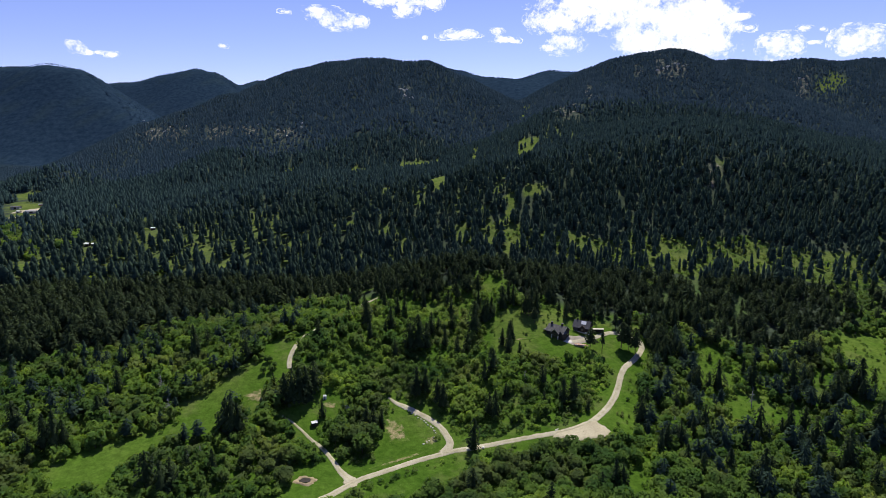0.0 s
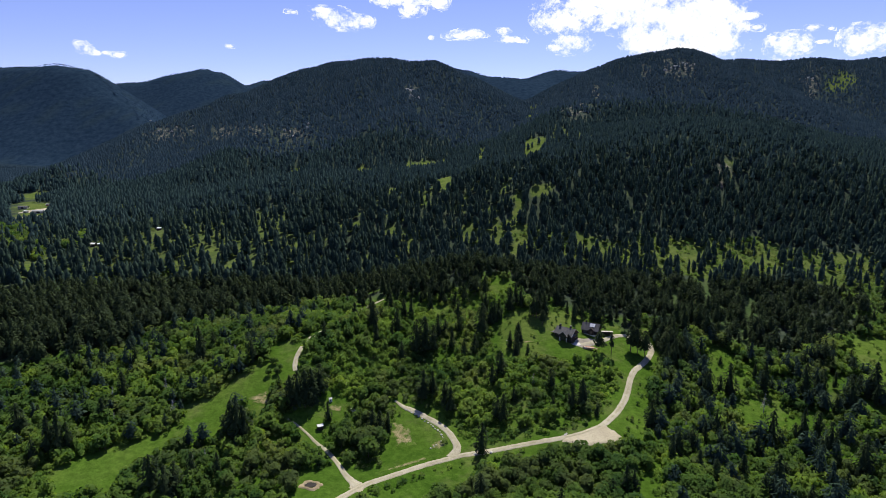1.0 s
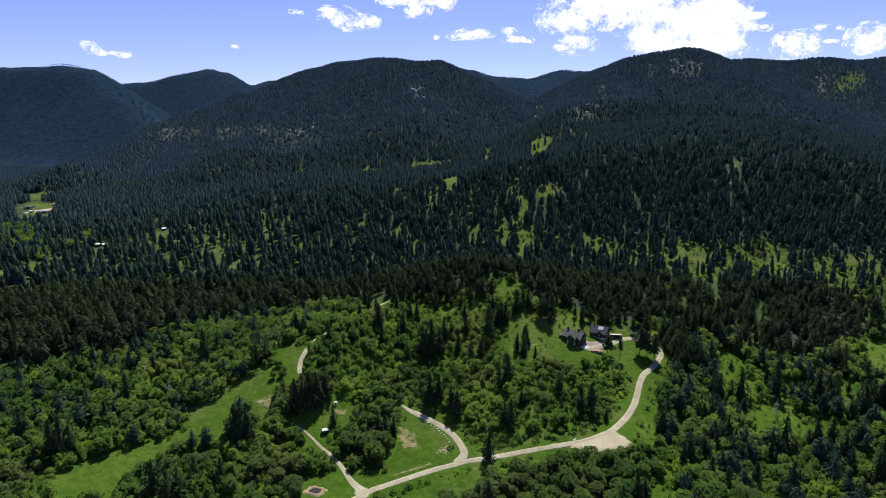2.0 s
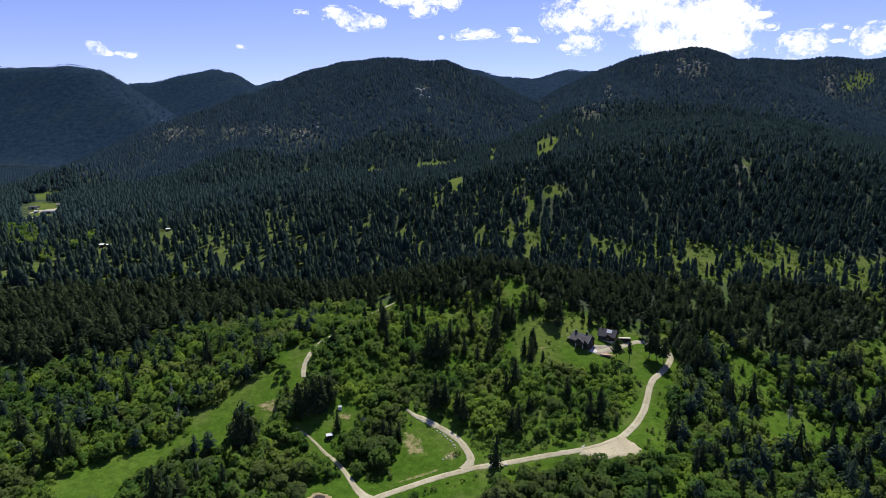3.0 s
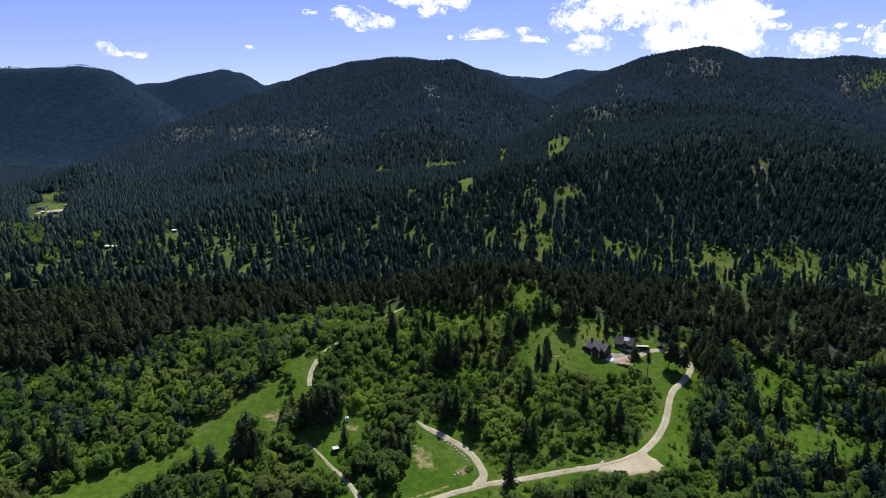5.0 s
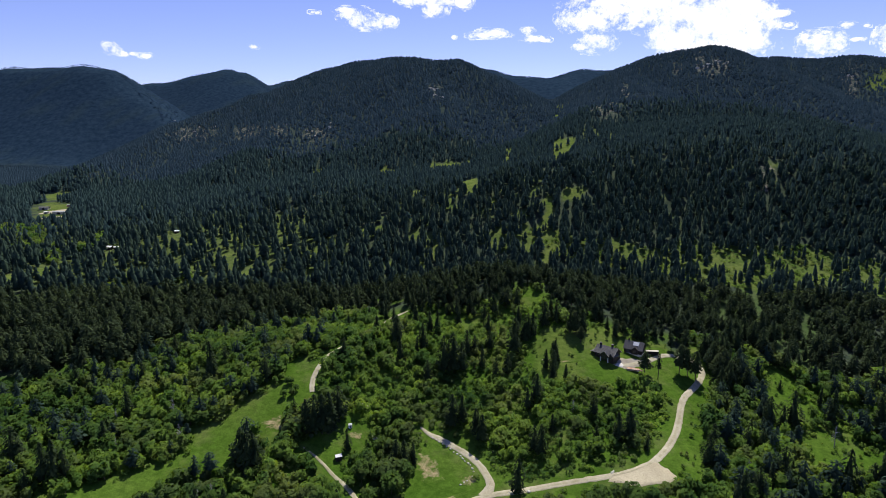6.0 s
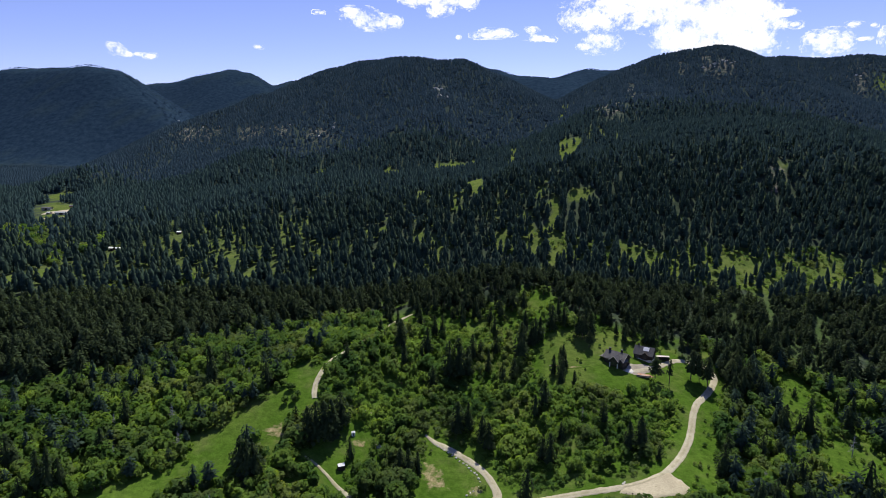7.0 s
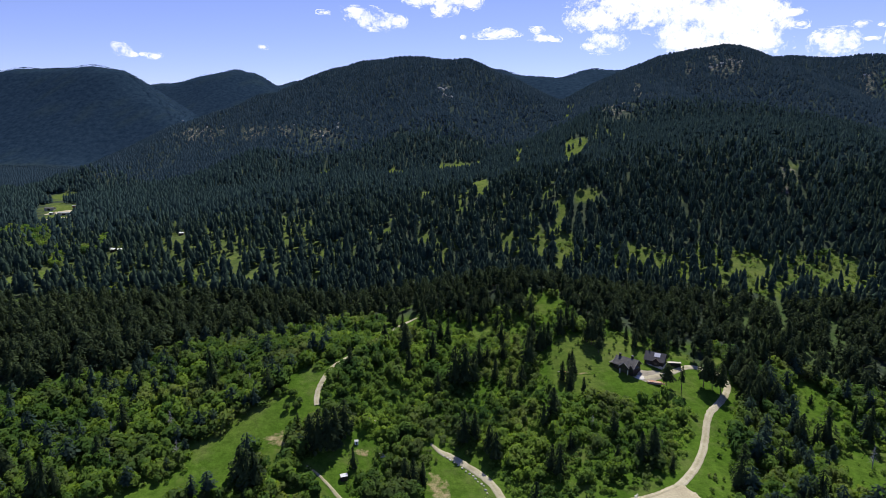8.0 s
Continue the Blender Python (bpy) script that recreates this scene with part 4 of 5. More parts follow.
def stand_alone(kinds, places, spread, seed):
    """Copies of the first trees at x, y with height h; the first ones themselves take the first places."""
    rng = random.Random(seed)
    for i, (x, y, h) in enumerate(places):
        m = Matrix.LocRotScale((x, y, float(ground_height(x, y))), Euler((rng.gauss(0, 0.02), rng.gauss(0, 0.02), rng.uniform(0, 6.28))), None)
        w = h * spread * rng.uniform(0.85, 1.18)
        if i < len(kinds):
            ob = kinds[i]
            ob.matrix_basis = m
        else:
            ob = copy_thing(kinds[rng.randrange(len(kinds))], m)
        ob.scale = (w, w, h)


def scattered(x0, x1, y0, y1, gap, seed):
    """Places on a jittered grid."""
    rng = np.random.default_rng(seed)
    x, y = np.meshgrid(np.arange(x0, x1, gap), np.arange(y0, y1, gap))
    x, y = x.ravel() + (y.ravel() / gap % 2) * gap / 2, y.ravel()
    return x + rng.uniform(-0.85, 0.85, len(x)) * gap, y + rng.uniform(-0.85, 0.85, len(x)) * gap, rng


# gaps in the trees along the camera's sight lines to the cabins
CABIN_SIGHTLINES = [[(-256, 522), (-246, 519), (-267, 582), (-282, 584)], [(-326, 516), (-302, 510), (-308, 554), (-332, 558)]]
ROADS = [(MAIN_ROAD, 4.6, 1.0), (DRIVEWAY, 5.0, 1.0), (WEST_LANE, 2.4, 0.5), (CURVED_LANE, 4.0, 1.5), (FAR_LANE, 2.8, 0.4), (TRAIL_END, 2.6, 0.4)]
OPEN = [WEST_MEADOW, LAWN, LANE_LAWN, JUNCTION_GRASS, ROAD_GRASS, HOUSE_LAWN, SLOPE_MEADOW, ROAD_BANK, EAST_GLADE, FAR_EAST_GLADE, LOW_EAST_GLADE, SMALL_GLADE, LANE_GLADE, EAST_STRIP, TURNOUT_MARGIN] + CLEARINGS + HIGH_CLEARINGS + CABIN_SIGHTLINES


BARE_SPOTS = [(-50.9, 206.0), (-82.0, 253.8), (-20.4, 239.5), (-49.9, 252.5)]


def free(x, y, share=True, seed=0, margin=0.0):
    """Which places may bear a tree: off the roads, out of the meadows, thinner where the stands are thin."""
    ok = np.ones(len(x), bool)
    for line, reach, back in ROADS:
        ok &= ~near_line(line, x, y, reach)
        # also off the camera side, where trees would hide the road from view
        if margin:
            ok &= ~near_line(line, x, y + margin * back, reach) & ~near_line(line, x, y + 0.5 * margin * back, reach)
            # and off the far side, where tree shadows would fall on the road
            for behind in (3, 6, 9) if back > 1 else (3, 6) if back == 1 else ():
                ok &= ~near_line(line, x + 0.14 * behind, y - behind, reach)
    # cleared towards the camera so that the bare spots stay in view
    for cx, cy in BARE_SPOTS:
        ok &= ~((np.abs(x - cx) < 5.0) & (y > cy - 12) & (y < cy + 8))
    if margin:
        for poly in (LAWN, LANE_LAWN):
            ok &= ~inside(poly, x, y - 5) & ~inside(poly, x, y - 8)
    fray = np.random.default_rng(seed + 50)
    loose = np.where(y > 450, 3.0, 1.0)
    fx, fy = x + fray.normal(0, 1, len(x)) * loose, y + fray.normal(0, 1, len(x)) * loose
    loner = fray.uniform(0, 1, len(x)) < np.where(y > 1000, 0.42, np.where((y > 450) & (x > -280), 0.03, 0.0))
    for poly in OPEN:
        ok &= ~inside(poly, fx, fy) | loner
        if margin:
            for ox, oy in ((2.6, 0), (-2.6, 0), (0, 2.6), (0, -2.2)):
                ok &= ~inside(poly, x + ox, y + oy)
    # clearings widened towards the camera so that trees don't cover them
    for poly in CLEARINGS + HIGH_CLEARINGS:
        ok &= ~inside(poly, x, y + 6) | loner | (y < 545)
        for near in (8, 16):
            ok &= ~inside(poly, x, y + near) | (x > -250)
    if share:
        rng = np.random.default_rng(seed)
        luck = rng.uniform(0, 1, len(x))
        for poly, keep in THIN_A + THIN_B + THIN_C + [(pocket, 0.25) for pocket in LEAFY_POCKETS]:
            ok &= ~(inside(poly, x + fray.normal(0, 10, len(x)), y + fray.normal(0, 14, len(x))) & (luck > keep))
    return ok


in_view = lambda x, y: (x > -0.85 * y - 40) & (x < 0.76 * y + 40)


facing = lambda x, y, least: ground_height(x, y + 25) - ground_height(x, y - 25) > least


# forest on the farthest mountains
far_shapes = [cone_fir(100 + i, 1, 4, 0.32 + 0.014 * i, 0.0, 0.7, 1.6) for i in range(10)]
x, y, rng = scattered(-2300, 2300, 1330, 3350, 8.8, 11)
sel = in_view(x, y) & remote(x, y) & facing(x, y, -20) & ~facing(x, y, 13) & (x < 900) & (x < 0.4 * y)
x, y = x[sel], y[sel]
planted("mountain_forest", far_shapes, x, y, rng.uniform(1.5, 2.9, len(x)), 3.4, [BARK, FAR_FIR], "dense conifers on the far mountains, tinted with painted blue haze", "forest", 12)

# forest on the dome and the right-hand mountain
high_shapes = [cone_fir(150 + i, 2, 4, 0.25 + 0.012 * i, 0.0, 0.62 - 0.06 * (i % 4), 1.1) for i in range(10)]
x, y, rng = scattered(-1450, 1450, 930, 1720, 5.1, 25)
sel = in_view(x, y) & ~remote(x, y) & (y + rng.normal(0, 25, len(x)) > 1010) & free(x, y, True, 4) & facing(x, y, -14)
sel &= (patchy(x, y, 24, 2.2) + rng.uniform(-0.15, 0.15, len(x)) > 0.20) & (rng.uniform(0, 1, len(x)) > 0.55 * scree_at(x, y))
x, y = x[sel], y[sel]
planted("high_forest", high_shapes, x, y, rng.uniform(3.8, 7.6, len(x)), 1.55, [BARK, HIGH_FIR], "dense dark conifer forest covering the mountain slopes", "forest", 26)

# hillside forest
x, y, rng = scattered(-1000, 1000, 540, 1080, 4.9, 13)
sel = in_view(x, y) & (y + rng.normal(0, 34, len(x)) > 630) & (y + rng.normal(0, 25, len(x)) < 1010) & free(x, y, True, 2) & facing(x, y, -14)
sel &= (patchy(x, y, 15, 1.7) + rng.uniform(-0.1, 0.1, len(x)) > np.where(x < -150, 0.26, np.where(x > 60, 0.15, 0.24))) & (rng.uniform(0, 1, len(x)) > 0.5 * scree_at(x, y))
x, y = x[sel], y[sel]
hill_shapes = [cone_fir(200 + i, 3, 5, 0.18 + 0.011 * i, 0.04, 0.68 - 0.1 * (i % 5), 0.85) for i in range(12)]
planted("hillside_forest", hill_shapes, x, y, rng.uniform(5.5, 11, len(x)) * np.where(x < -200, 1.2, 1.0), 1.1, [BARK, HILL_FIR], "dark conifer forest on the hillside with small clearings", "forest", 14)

# lower forest above the meadows
x, y, rng = scattered(-560, 620, 285, 720, 4.6, 15)
sel = in_view(x, y) & (y + rng.normal(0, 34, len(x)) < 630) & (forest_side(x, y) > rng.normal(0, 6, len(x))) & free(x, y, True, 3) & (patchy(x, y, 13, 5.7) + rng.uniform(-0.1, 0.1, len(x)) > np.where(x < -90, 0.33, np.where((x > 120) & (y < 430), 0.38, np.where(x > 60, 0.25, np.where(y > 425, 0.36, 0.27)))))
x, y = x[sel], y[sel]
low_shapes = [cone_fir(300 + i, 6, 6, 0.145 + 0.007 * i, 0.10 + 0.04 * (i % 3), 0.62 - 0.06 * (i % 5), 0.7) for i in range(14)]
h = rng.uniform(5.5, 13.5, len(x)) * np.where(x < -100, 1.1, 1.0)
front = y < 420
front_shapes = [shaggy_fir(350 + i, 92, 0.145 + 0.007 * i, 0.14 + 0.06 * (i % 3), 0.66 - 0.06 * (i % 5), 0.110, 3, 2.1 + 0.4 * (i % 4)) for i in range(12)]
planted("forest_front", front_shapes, x[front], y[front], h[front], 1.15, [BARK, NEAR_FIR], "tall dark green conifers at the edge of the meadow", "forest", 16)
planted("lower_forest", low_shapes, x[~front], y[~front], h[~front], 1.2, [BARK, FIR], "tall dark green conifers standing close together", "forest", 27)

# single conifers
DRIVE_FIRS = [(110.5, 310, 15), (113, 316, 16), (110, 321, 14), (108.5, 298, 14), (107.5, 292, 13), (112, 303, 16), (116, 310, 16), (118, 303, 15), (112, 295, 15), (117, 318, 14)]
HILL_FIRS = [(49.1, 329.5, 15.5), (45.6, 330.0, 13.0), (52.4, 331.0, 13.5), (40.4, 340.0, 13.0), (37.7, 344.5, 12.5), (61.8, 346.0, 10.5), (24.4, 324.5, 14.0), (19.8, 332.5, 14.0), (35.4, 314.5, 5.0), (68.3, 328.5, 10.0), (79, 329, 12), (82, 329, 10), (65.5, 334.5, 8.1), (125, 330, 18), (128, 325, 18), (140, 336, 17), (140, 326, 18), (151, 339, 18), (139, 344, 16), (151, 352, 17), (119, 321, 15)]
firs = WEST_CONIFERS + MIDDLE_CONIFERS + KNOLL_CONIFERS + EAST_CONIFERS + DRIVE_FIRS + HILL_FIRS
fir_kinds = [tree_thing("fir_tree", shaggy_fir(400 + i, 260, 0.17 + 0.012 * i, 0.05 + 0.03 * (i % 3), 0.82 - 0.09 * (i % 5), 0.078, 6, 1.6 + 0.25 * (i % 4)), [BARK, NEAR_FIR], "tall dark green fir tree among deciduous bushes", "tree", "single fir trees") for i in range(8)]
x, y, rng = scattered(-190, 240, 190, 400, 11.5, 17)
centre = (x > -55) & (x < 30) & (y > 262)
east = (x > 92)
chance = np.where(centre, np.where(y > 308, 0.55, 0.06), np.where(east, 0.62, np.where((x < -80) & (y > 245), 0.10, 0.13)))
sel = in_view(x, y) & (forest_side(x, y) < 2) & free(x, y, False, 0, 9.0) & (rng.uniform(0, 1, len(x)) < chance)
firs = firs + [(float(a), float(b), float(h)) for a, b, h in zip(x[sel], y[sel], rng.uniform(5, 12.5, sel.sum()))]
stand_alone(fir_kinds, firs[:300], 0.86, 18)


# firs standing close together east of the road
x, y, rng = scattered(78, 250, 186, 335, 5.2, 57)
sel = in_view(x, y) & (forest_side(x, y) < 2) & free(x, y, False, 0, 7.0) & (patchy(x, y, 17, 2.9) + rng.uniform(-0.2, 0.2, len(x)) > 0.56)
x, y = x[sel], y[sel]
planted("east_firs", front_shapes, x, y, rng.uniform(5, 12.5, len(x)), 1.1, [BARK, FIR], "dark green firs standing in loose groups between bushes", "fir trees", 58)

# loose firs in the west thicket
x, y, rng = scattered(-235, -82, 222, 372, 7.6, 47)
sel = in_view(x, y) & (forest_side(x, y) < 2) & free(x, y, False, 0, 9.0) & (patchy(x, y, 22, 4.4) + rng.uniform(-0.25, 0.25, len(x)) > 0.5)
x, y = x[sel], y[sel]
planted("thicket_firs", front_shapes, x, y, rng.uniform(5, 11.5, len(x)), 1.1, [BARK, FIR], "dark green firs growing out of the leafy thicket", "fir trees", 48)

# pines beside the drive
pine_kinds = [tree_thing("pine_tree", shaggy_fir(500 + i, 260, 0.19 + 0.012 * i, 0.30, 0.6, 0.085, 6, 2.6), [BARK, PINE], "tall pine tree with bare lower trunk beside the driveway", "tree", "pines by the driveway") for i in range(4)]
stand_alone(pine_kinds, DRIVE_PINES, 1.0, 19)

slim = tree_thing("young_pine", shaggy_fir(520, 120, 0.10, 0.42, 0.6, 0.07, 6, 2.2), [BARK, PINE], "slender young pine with a sparse crown on the lawn", "tree", "")
stand_alone([slim], [(80.7, 296.2, 12.6)], 1.0, 29)

# deciduous trees and bushes
x, y, rng = scattered(-270, 300, 184, 440, 2.85, 20)
west = (x < -30) & (rng.uniform(0, 1, len(x)) > 0.80)
x, y = x[~west], y[~west]
thick = patchy(x, y, 26, 3.7)
sel = in_view(x, y) & (forest_side(x, y) < 4) & free(x, y, False, 0, 7.5) & (thick > np.where((x < -70) & (y > 225), 0.12, np.where(x > 92, 0.36, 0.22)) + rng.uniform(-0.05, 0.1, len(x))) & ~(inside(SCRUB, x, y) & (rng.uniform(0, 1, len(x)) > 0.72)) & ~((x > 47) & (x < 110) & (y > 314)) & ~((x > -40) & (x < 60) & (y > 325) & (rng.uniform(0, 1, len(x)) < 0.45)) & ~((x > -35) & (x < 60) & (y > 228) & (rng.uniform(0, 1, len(x)) < 0.2))
x, y, thick = x[sel], y[sel], thick[sel]
grove = patchy(x, y, 40, 9.1)
h = rng.uniform(1.8, 7.2, len(x)) * 1.08 * (0.6 + 0.9 * thick) * np.clip(0.55 + 1.0 * grove, 0.7, 1.5)
big = (rng.uniform(0, 1, len(x)) < 0.16)
h = np.where(big, np.minimum(h * 1.5, 10.5), h) * np.where(inside(SCRUB, x, y), 0.62, np.where((x > -50) & (x < 62) & (y > 236), 0.56, np.where(x > -30, 0.72, np.where(x > -60, 0.85, np.where(y < 235, 0.66, 0.76)))))
order = np.argsort(np.abs(x) * 0.6 + y - 14 * h)
x, y, h = x[order], y[order], h[order]
leaf_kinds = [tree_thing("leafy_tree", bush_shape(600 + i, 13, 460, 0.30 + 0.025 * (i % 4), 0.105), [BARK, LEAF], "bright green leafy tree in a dense thicket", "tree", "leafy trees near the road") for i in range(7)]
stand_alone(leaf_kinds, list(zip(x[:280].tolist(), y[:280].tolist(), h[:280].tolist())), 1.25, 21)
bush_shapes = [bush_shape(700 + i, 10, 114, 0.28 + 0.025 * (i % 5), 0.174) for i in range(14)]
x, y, h = x[280:], y[280:], np.minimum(h[280:], 6.8)
low = h < 3.0
small_shapes = [bush_shape(720 + i, 7, 84, 0.34 + 0.03 * (i % 4), 0.23) for i in range(14)]
planted("leafy_thicket", bush_shapes, x[~low], y[~low], h[~low], 1.18, [BARK, LEAF], "bright green deciduous thicket of aspens and bushes", "thicket", 22)
planted("low_brush", small_shapes, x[low], y[low], h[low], 1.2, [BARK, LEAF], "low green brush growing between the larger bushes", "brush", 28)

LANE_BUSHES = [(-66.1, 298.0, 4.7), (-63.4, 303.0, 5.4), (-60.3, 309.0, 5.6), (-57.4, 316.5, 5.9), (-54.5, 324.5, 6.2), (-51.9, 335.0, 5.5), (-28.4, 263.5, 5.0), (-26.6, 269.5, 4.5), (-33.4, 258.0, 5.5), (-32.1, 266.5, 5.0), (-38.4, 262.5, 4.5), (-29.5, 258.0, 5.0), (-35.3, 264.5, 6.0), (-25.0, 264.0, 3.6), (-61.7, 230.5, 3.8), (-57.7, 225.5, 4.2), (-54.3, 222.0, 3.4), (-65.1, 235.5, 4.2), (-50.4, 218.0, 2.8), (-65.8, 232.5, 4.6)]
for bx, by, bh in MEADOW_BUSHES + LANE_BUSHES:
    bush = copy_thing(leaf_kinds[int(bx) % len(leaf_kinds)], pose(bx, by, float(ground_height(bx, by)), 0, 0, bx * 40))
    bush.scale = (bh * 1.3, bh * 1.3, bh)

# knee-high to man-high brush that covers the ground between the trees
x, y, rng = scattered(-235, 170, 186, 345, 2.35, 41)
west = ((x < -60) | (x > 88)) & (rng.uniform(0, 1, len(x)) < 0.4)
x, y = x[~west], y[~west]
sel = in_view(x, y) & (forest_side(x, y) < 0) & free(x, y, False, 0, 0.0) & (patchy(x, y, 9, 6.1) + rng.uniform(-0.15, 0.15, len(x)) > np.where(x < -60, 0.2, 0.30))
x, y = x[sel], y[sel]
brush_shapes = [bush_shape(740 + i, 5, 36, 0.50 + 0.05 * (i % 4), 0.35) for i in range(14)]
planted("ground_brush", brush_shapes, x, y, rng.uniform(0.6, 2.1, len(x)) * np.where(x < -60, 1.3, 1.0), 1.25, [BARK, LEAF], "low bright green brush covering the slopes between trees", "brush", 42)

# dead trees
def snag_shape(seed):
    rng = np.random.default_rng(seed)
    pieces = [stick((0, 0, -0.04), (0.02, 0.01, 1.0), 0.022, 0.004, 5)]
    for k in range(46):
        h, a = rng.uniform(0.25, 0.95), 2.4 * k
        r = (1.05 - h) * rng.uniform(0.16, 0.36)
        tip = np.array([r * math.cos(a), r * math.sin(a), h + rng.uniform(0.0, 0.12)])
        pieces.append(stick((0.02 * h, 0, h), tip, 0.006, 0.002, 3))
        for q in (0.5, 0.75):
            pieces.append(stick(tip * (q, q, 1) + (0, 0, -0.03), tip * (q, q, 1) + rng.normal(0, 0.05, 3), 0.003, 0.001, 3))
    return joined(pieces)


for k, (dx, dy, dh) in enumerate([(-128, 262, 9), (-118, 246, 8), (-140, 240, 7), (-104, 285, 8), (-150, 258, 8), (-92, 214, 7.5), (-96, 212, 6.5), (128, 236, 8), (141, 262, 9), (96, 236, 7), (38, 268, 6)]):
    dead = tagged(new("dead_tree"), "leafless grey dead tree standing among the bushes", "tree", "dead trees")
    mesh_object("trunk", *snag_shape(900 + k % 4), [DEADWOOD], parent=dead)
    dead.matrix_basis = pose(dx, dy, float(ground_height(dx, dy)), 0, 0, 50 * k)
    dead.scale = (dh, dh, dh)

# low shrubs on the meadow slopes
x, y, rng = scattered(-160, 240, 190, 345, 3.4, 23)
onslope = inside(HOUSE_LAWN, x, y) & (y > 316) | inside(SLOPE_MEADOW, x, y) | inside(EAST_GLADE, x, y) | inside(FAR_EAST_GLADE, x, y) | inside(LOW_EAST_GLADE, x, y) | inside(ROAD_BANK, x, y)
sel = onslope & (rng.uniform(0, 1, len(x)) < 0.65)
for line, reach, back in ROADS:
    sel &= ~near_line(line, x, y, reach)
x, y = x[sel], y[sel]
planted("meadow_shrubs", small_shapes, x, y, rng.uniform(0.35, 1.6, len(x)), 1.2, [BARK, LEAF], "small green shrubs dotted over the grassy slope", "shrubs", 24)

# bushes on the upland meadow
x, y, rng = scattered(20, 380, 400, 560, 3.6, 44)
sel = inside(THIN_A[0][0], x, y) & (patchy(x, y, 16, 8.3) + rng.uniform(-0.25, 0.25, len(x)) > 0.42)
x, y = x[sel], y[sel]
planted("upland_bushes", brush_shapes, x, y, rng.uniform(0.5, 2.6, len(x)), 1.1, [BARK, LEAF], "scattered olive green bushes on the upland meadow", "shrubs", 45)

# leafy pockets in the conifer forest
x, y, rng = scattered(-570, 360, 310, 710, 3.6, 61)
sel = rng.uniform(0, 1, len(x)) < 0.75
sel &= np.any([inside(pocket, x, y) for pocket in LEAFY_POCKETS], axis=0)
x, y = x[sel], y[sel]
planted("pocket_bushes", small_shapes, x, y, rng.uniform(1.2, 4.6, len(x)) * np.where(x < -250, 1.7, 1.0), 1.3, [BARK, LEAF], "light green leafy bushes in openings of the conifer forest", "bushes", 62)

# ---- clouds ----
def cloud(lobes, name="cloud", label="white cumulus cloud in a blue sky", far=4700.0):
    """A bank of vapour: lobes are azimuth, height (degrees), half-width, half-height (degrees)."""
    a0, a1 = min(a - 1.5 * w for a, e, w, h in lobes), max(a + 1.5 * w for a, e, w, h in lobes)
    e0, e1 = min(e - 1.5 * h for a, e, w, h in lobes), max(e + 1.5 * h for a, e, w, h in lobes)
    n, m = int((a1 - a0) / 0.12) + 4, int((e1 - e0) / 0.12) + 4
    A, E = np.meshgrid(np.linspace(a0, a1, n), np.linspace(e0, e1, m))
    d, core = np.full(A.shape, -3.0), np.zeros(A.shape)
    for a, e, w, h in lobes:
        one = 1 - ((A - a) / w) ** 2 - ((E - e) / h) ** 2
        d = np.maximum(d, one)
        core += np.clip(one, 0, 1)
    d = np.clip(d + 0.6 * core, -1.3, 2.2)
    verts, faces = [], []
    q = (np.arange(m - 1)[:, None] * n + np.arange(n - 1)).ravel()
    quads = np.stack([q, q + 1, q + n + 1, q + n], 1)
    keep = (d.ravel()[quads] > -1.25).any(1)
    quads = quads[keep]
    sheets = []
    for sign in (-1, 1):
        r = far + sign * 60 * np.sqrt(np.clip(d + 1.3, 0, None))
        sheets.append(np.stack([r * np.sin(np.radians(A)) * np.cos(np.radians(E)), r * np.cos(np.radians(A)) * np.cos(np.radians(E)), 110 + r * np.sin(np.radians(E))], -1).reshape(-1, 3))
    ob = mesh_object(name, np.vstack(sheets), np.vstack([quads, quads[:, ::-1] + n * m]), [CLOUD], smooth=True)
    at = ob.data.attributes.new("vapour", "FLOAT", "POINT")
    at.data.foreach_set("value", np.tile(d.ravel() * (1.5 if len(lobes) > 5 else 0.95), 2).astype(np.float32))
    return tagged(ob, label, "cloud", "clouds", "structure")


cloud([(9.48, 9.22, 1.77, 0.83), (11.16, 9.53, 1.96, 1.14), (12.8, 10.28, 2.05, 1.03), (14.94, 9.66, 2.44, 1.22), (17.75, 8.82, 2.4, 1.8), (19.8, 8.27, 2.47, 2.17), (22.0, 8.07, 2.04, 1.65), (21.66, 9.72, 2.19, 0.97), (22.99, 8.95, 1.25, 1.06), (10.76, 7.34, 1.34, 0.67), (9.55, 7.04, 0.73, 0.36), (17.4, 7.04, 1.7, 0.9), (20.14, 6.57, 3.45, 0.89), (16.43, 7.89, 1.41, 1.01), (22.82, 6.89, 1.25, 0.77), (15.36, 10.48, 6.07, 0.61)])
cloud([(-10.33, 9.74, 1.24, 0.52), (-9.53, 9.22, 1.35, 0.57), (-8.66, 9.06, 1.04, 0.47), (-7.47, 9.27, 0.78, 0.42), (-11.04, 10.08, 1.03, 0.26)])
cloud([(-5.66, 10.94, 1.05, 0.31), (-4.18, 10.96, 1.47, 0.47), (-3.39, 10.34, 1.05, 0.53), (-2.19, 10.89, 1.05, 0.26), (-0.7, 10.81, 0.63, 0.42)])
cloud([(0.8, 8.13, 1.05, 0.26), (1.91, 8.31, 1.26, 0.32)])
cloud([(4.81, 8.48, 0.53, 0.21), (5.47, 7.81, 0.94, 0.26), (6.32, 7.66, 0.52, 0.16)])
cloud([(-30.0, 6.45, 0.38, 0.24), (-29.55, 6.12, 0.5, 0.27), (-29.0, 5.9, 0.42, 0.18)])
cloud([(-28.3, 5.95, 0.26, 0.12)])
cloud([(-27.36, 5.83, 0.42, 0.19)])
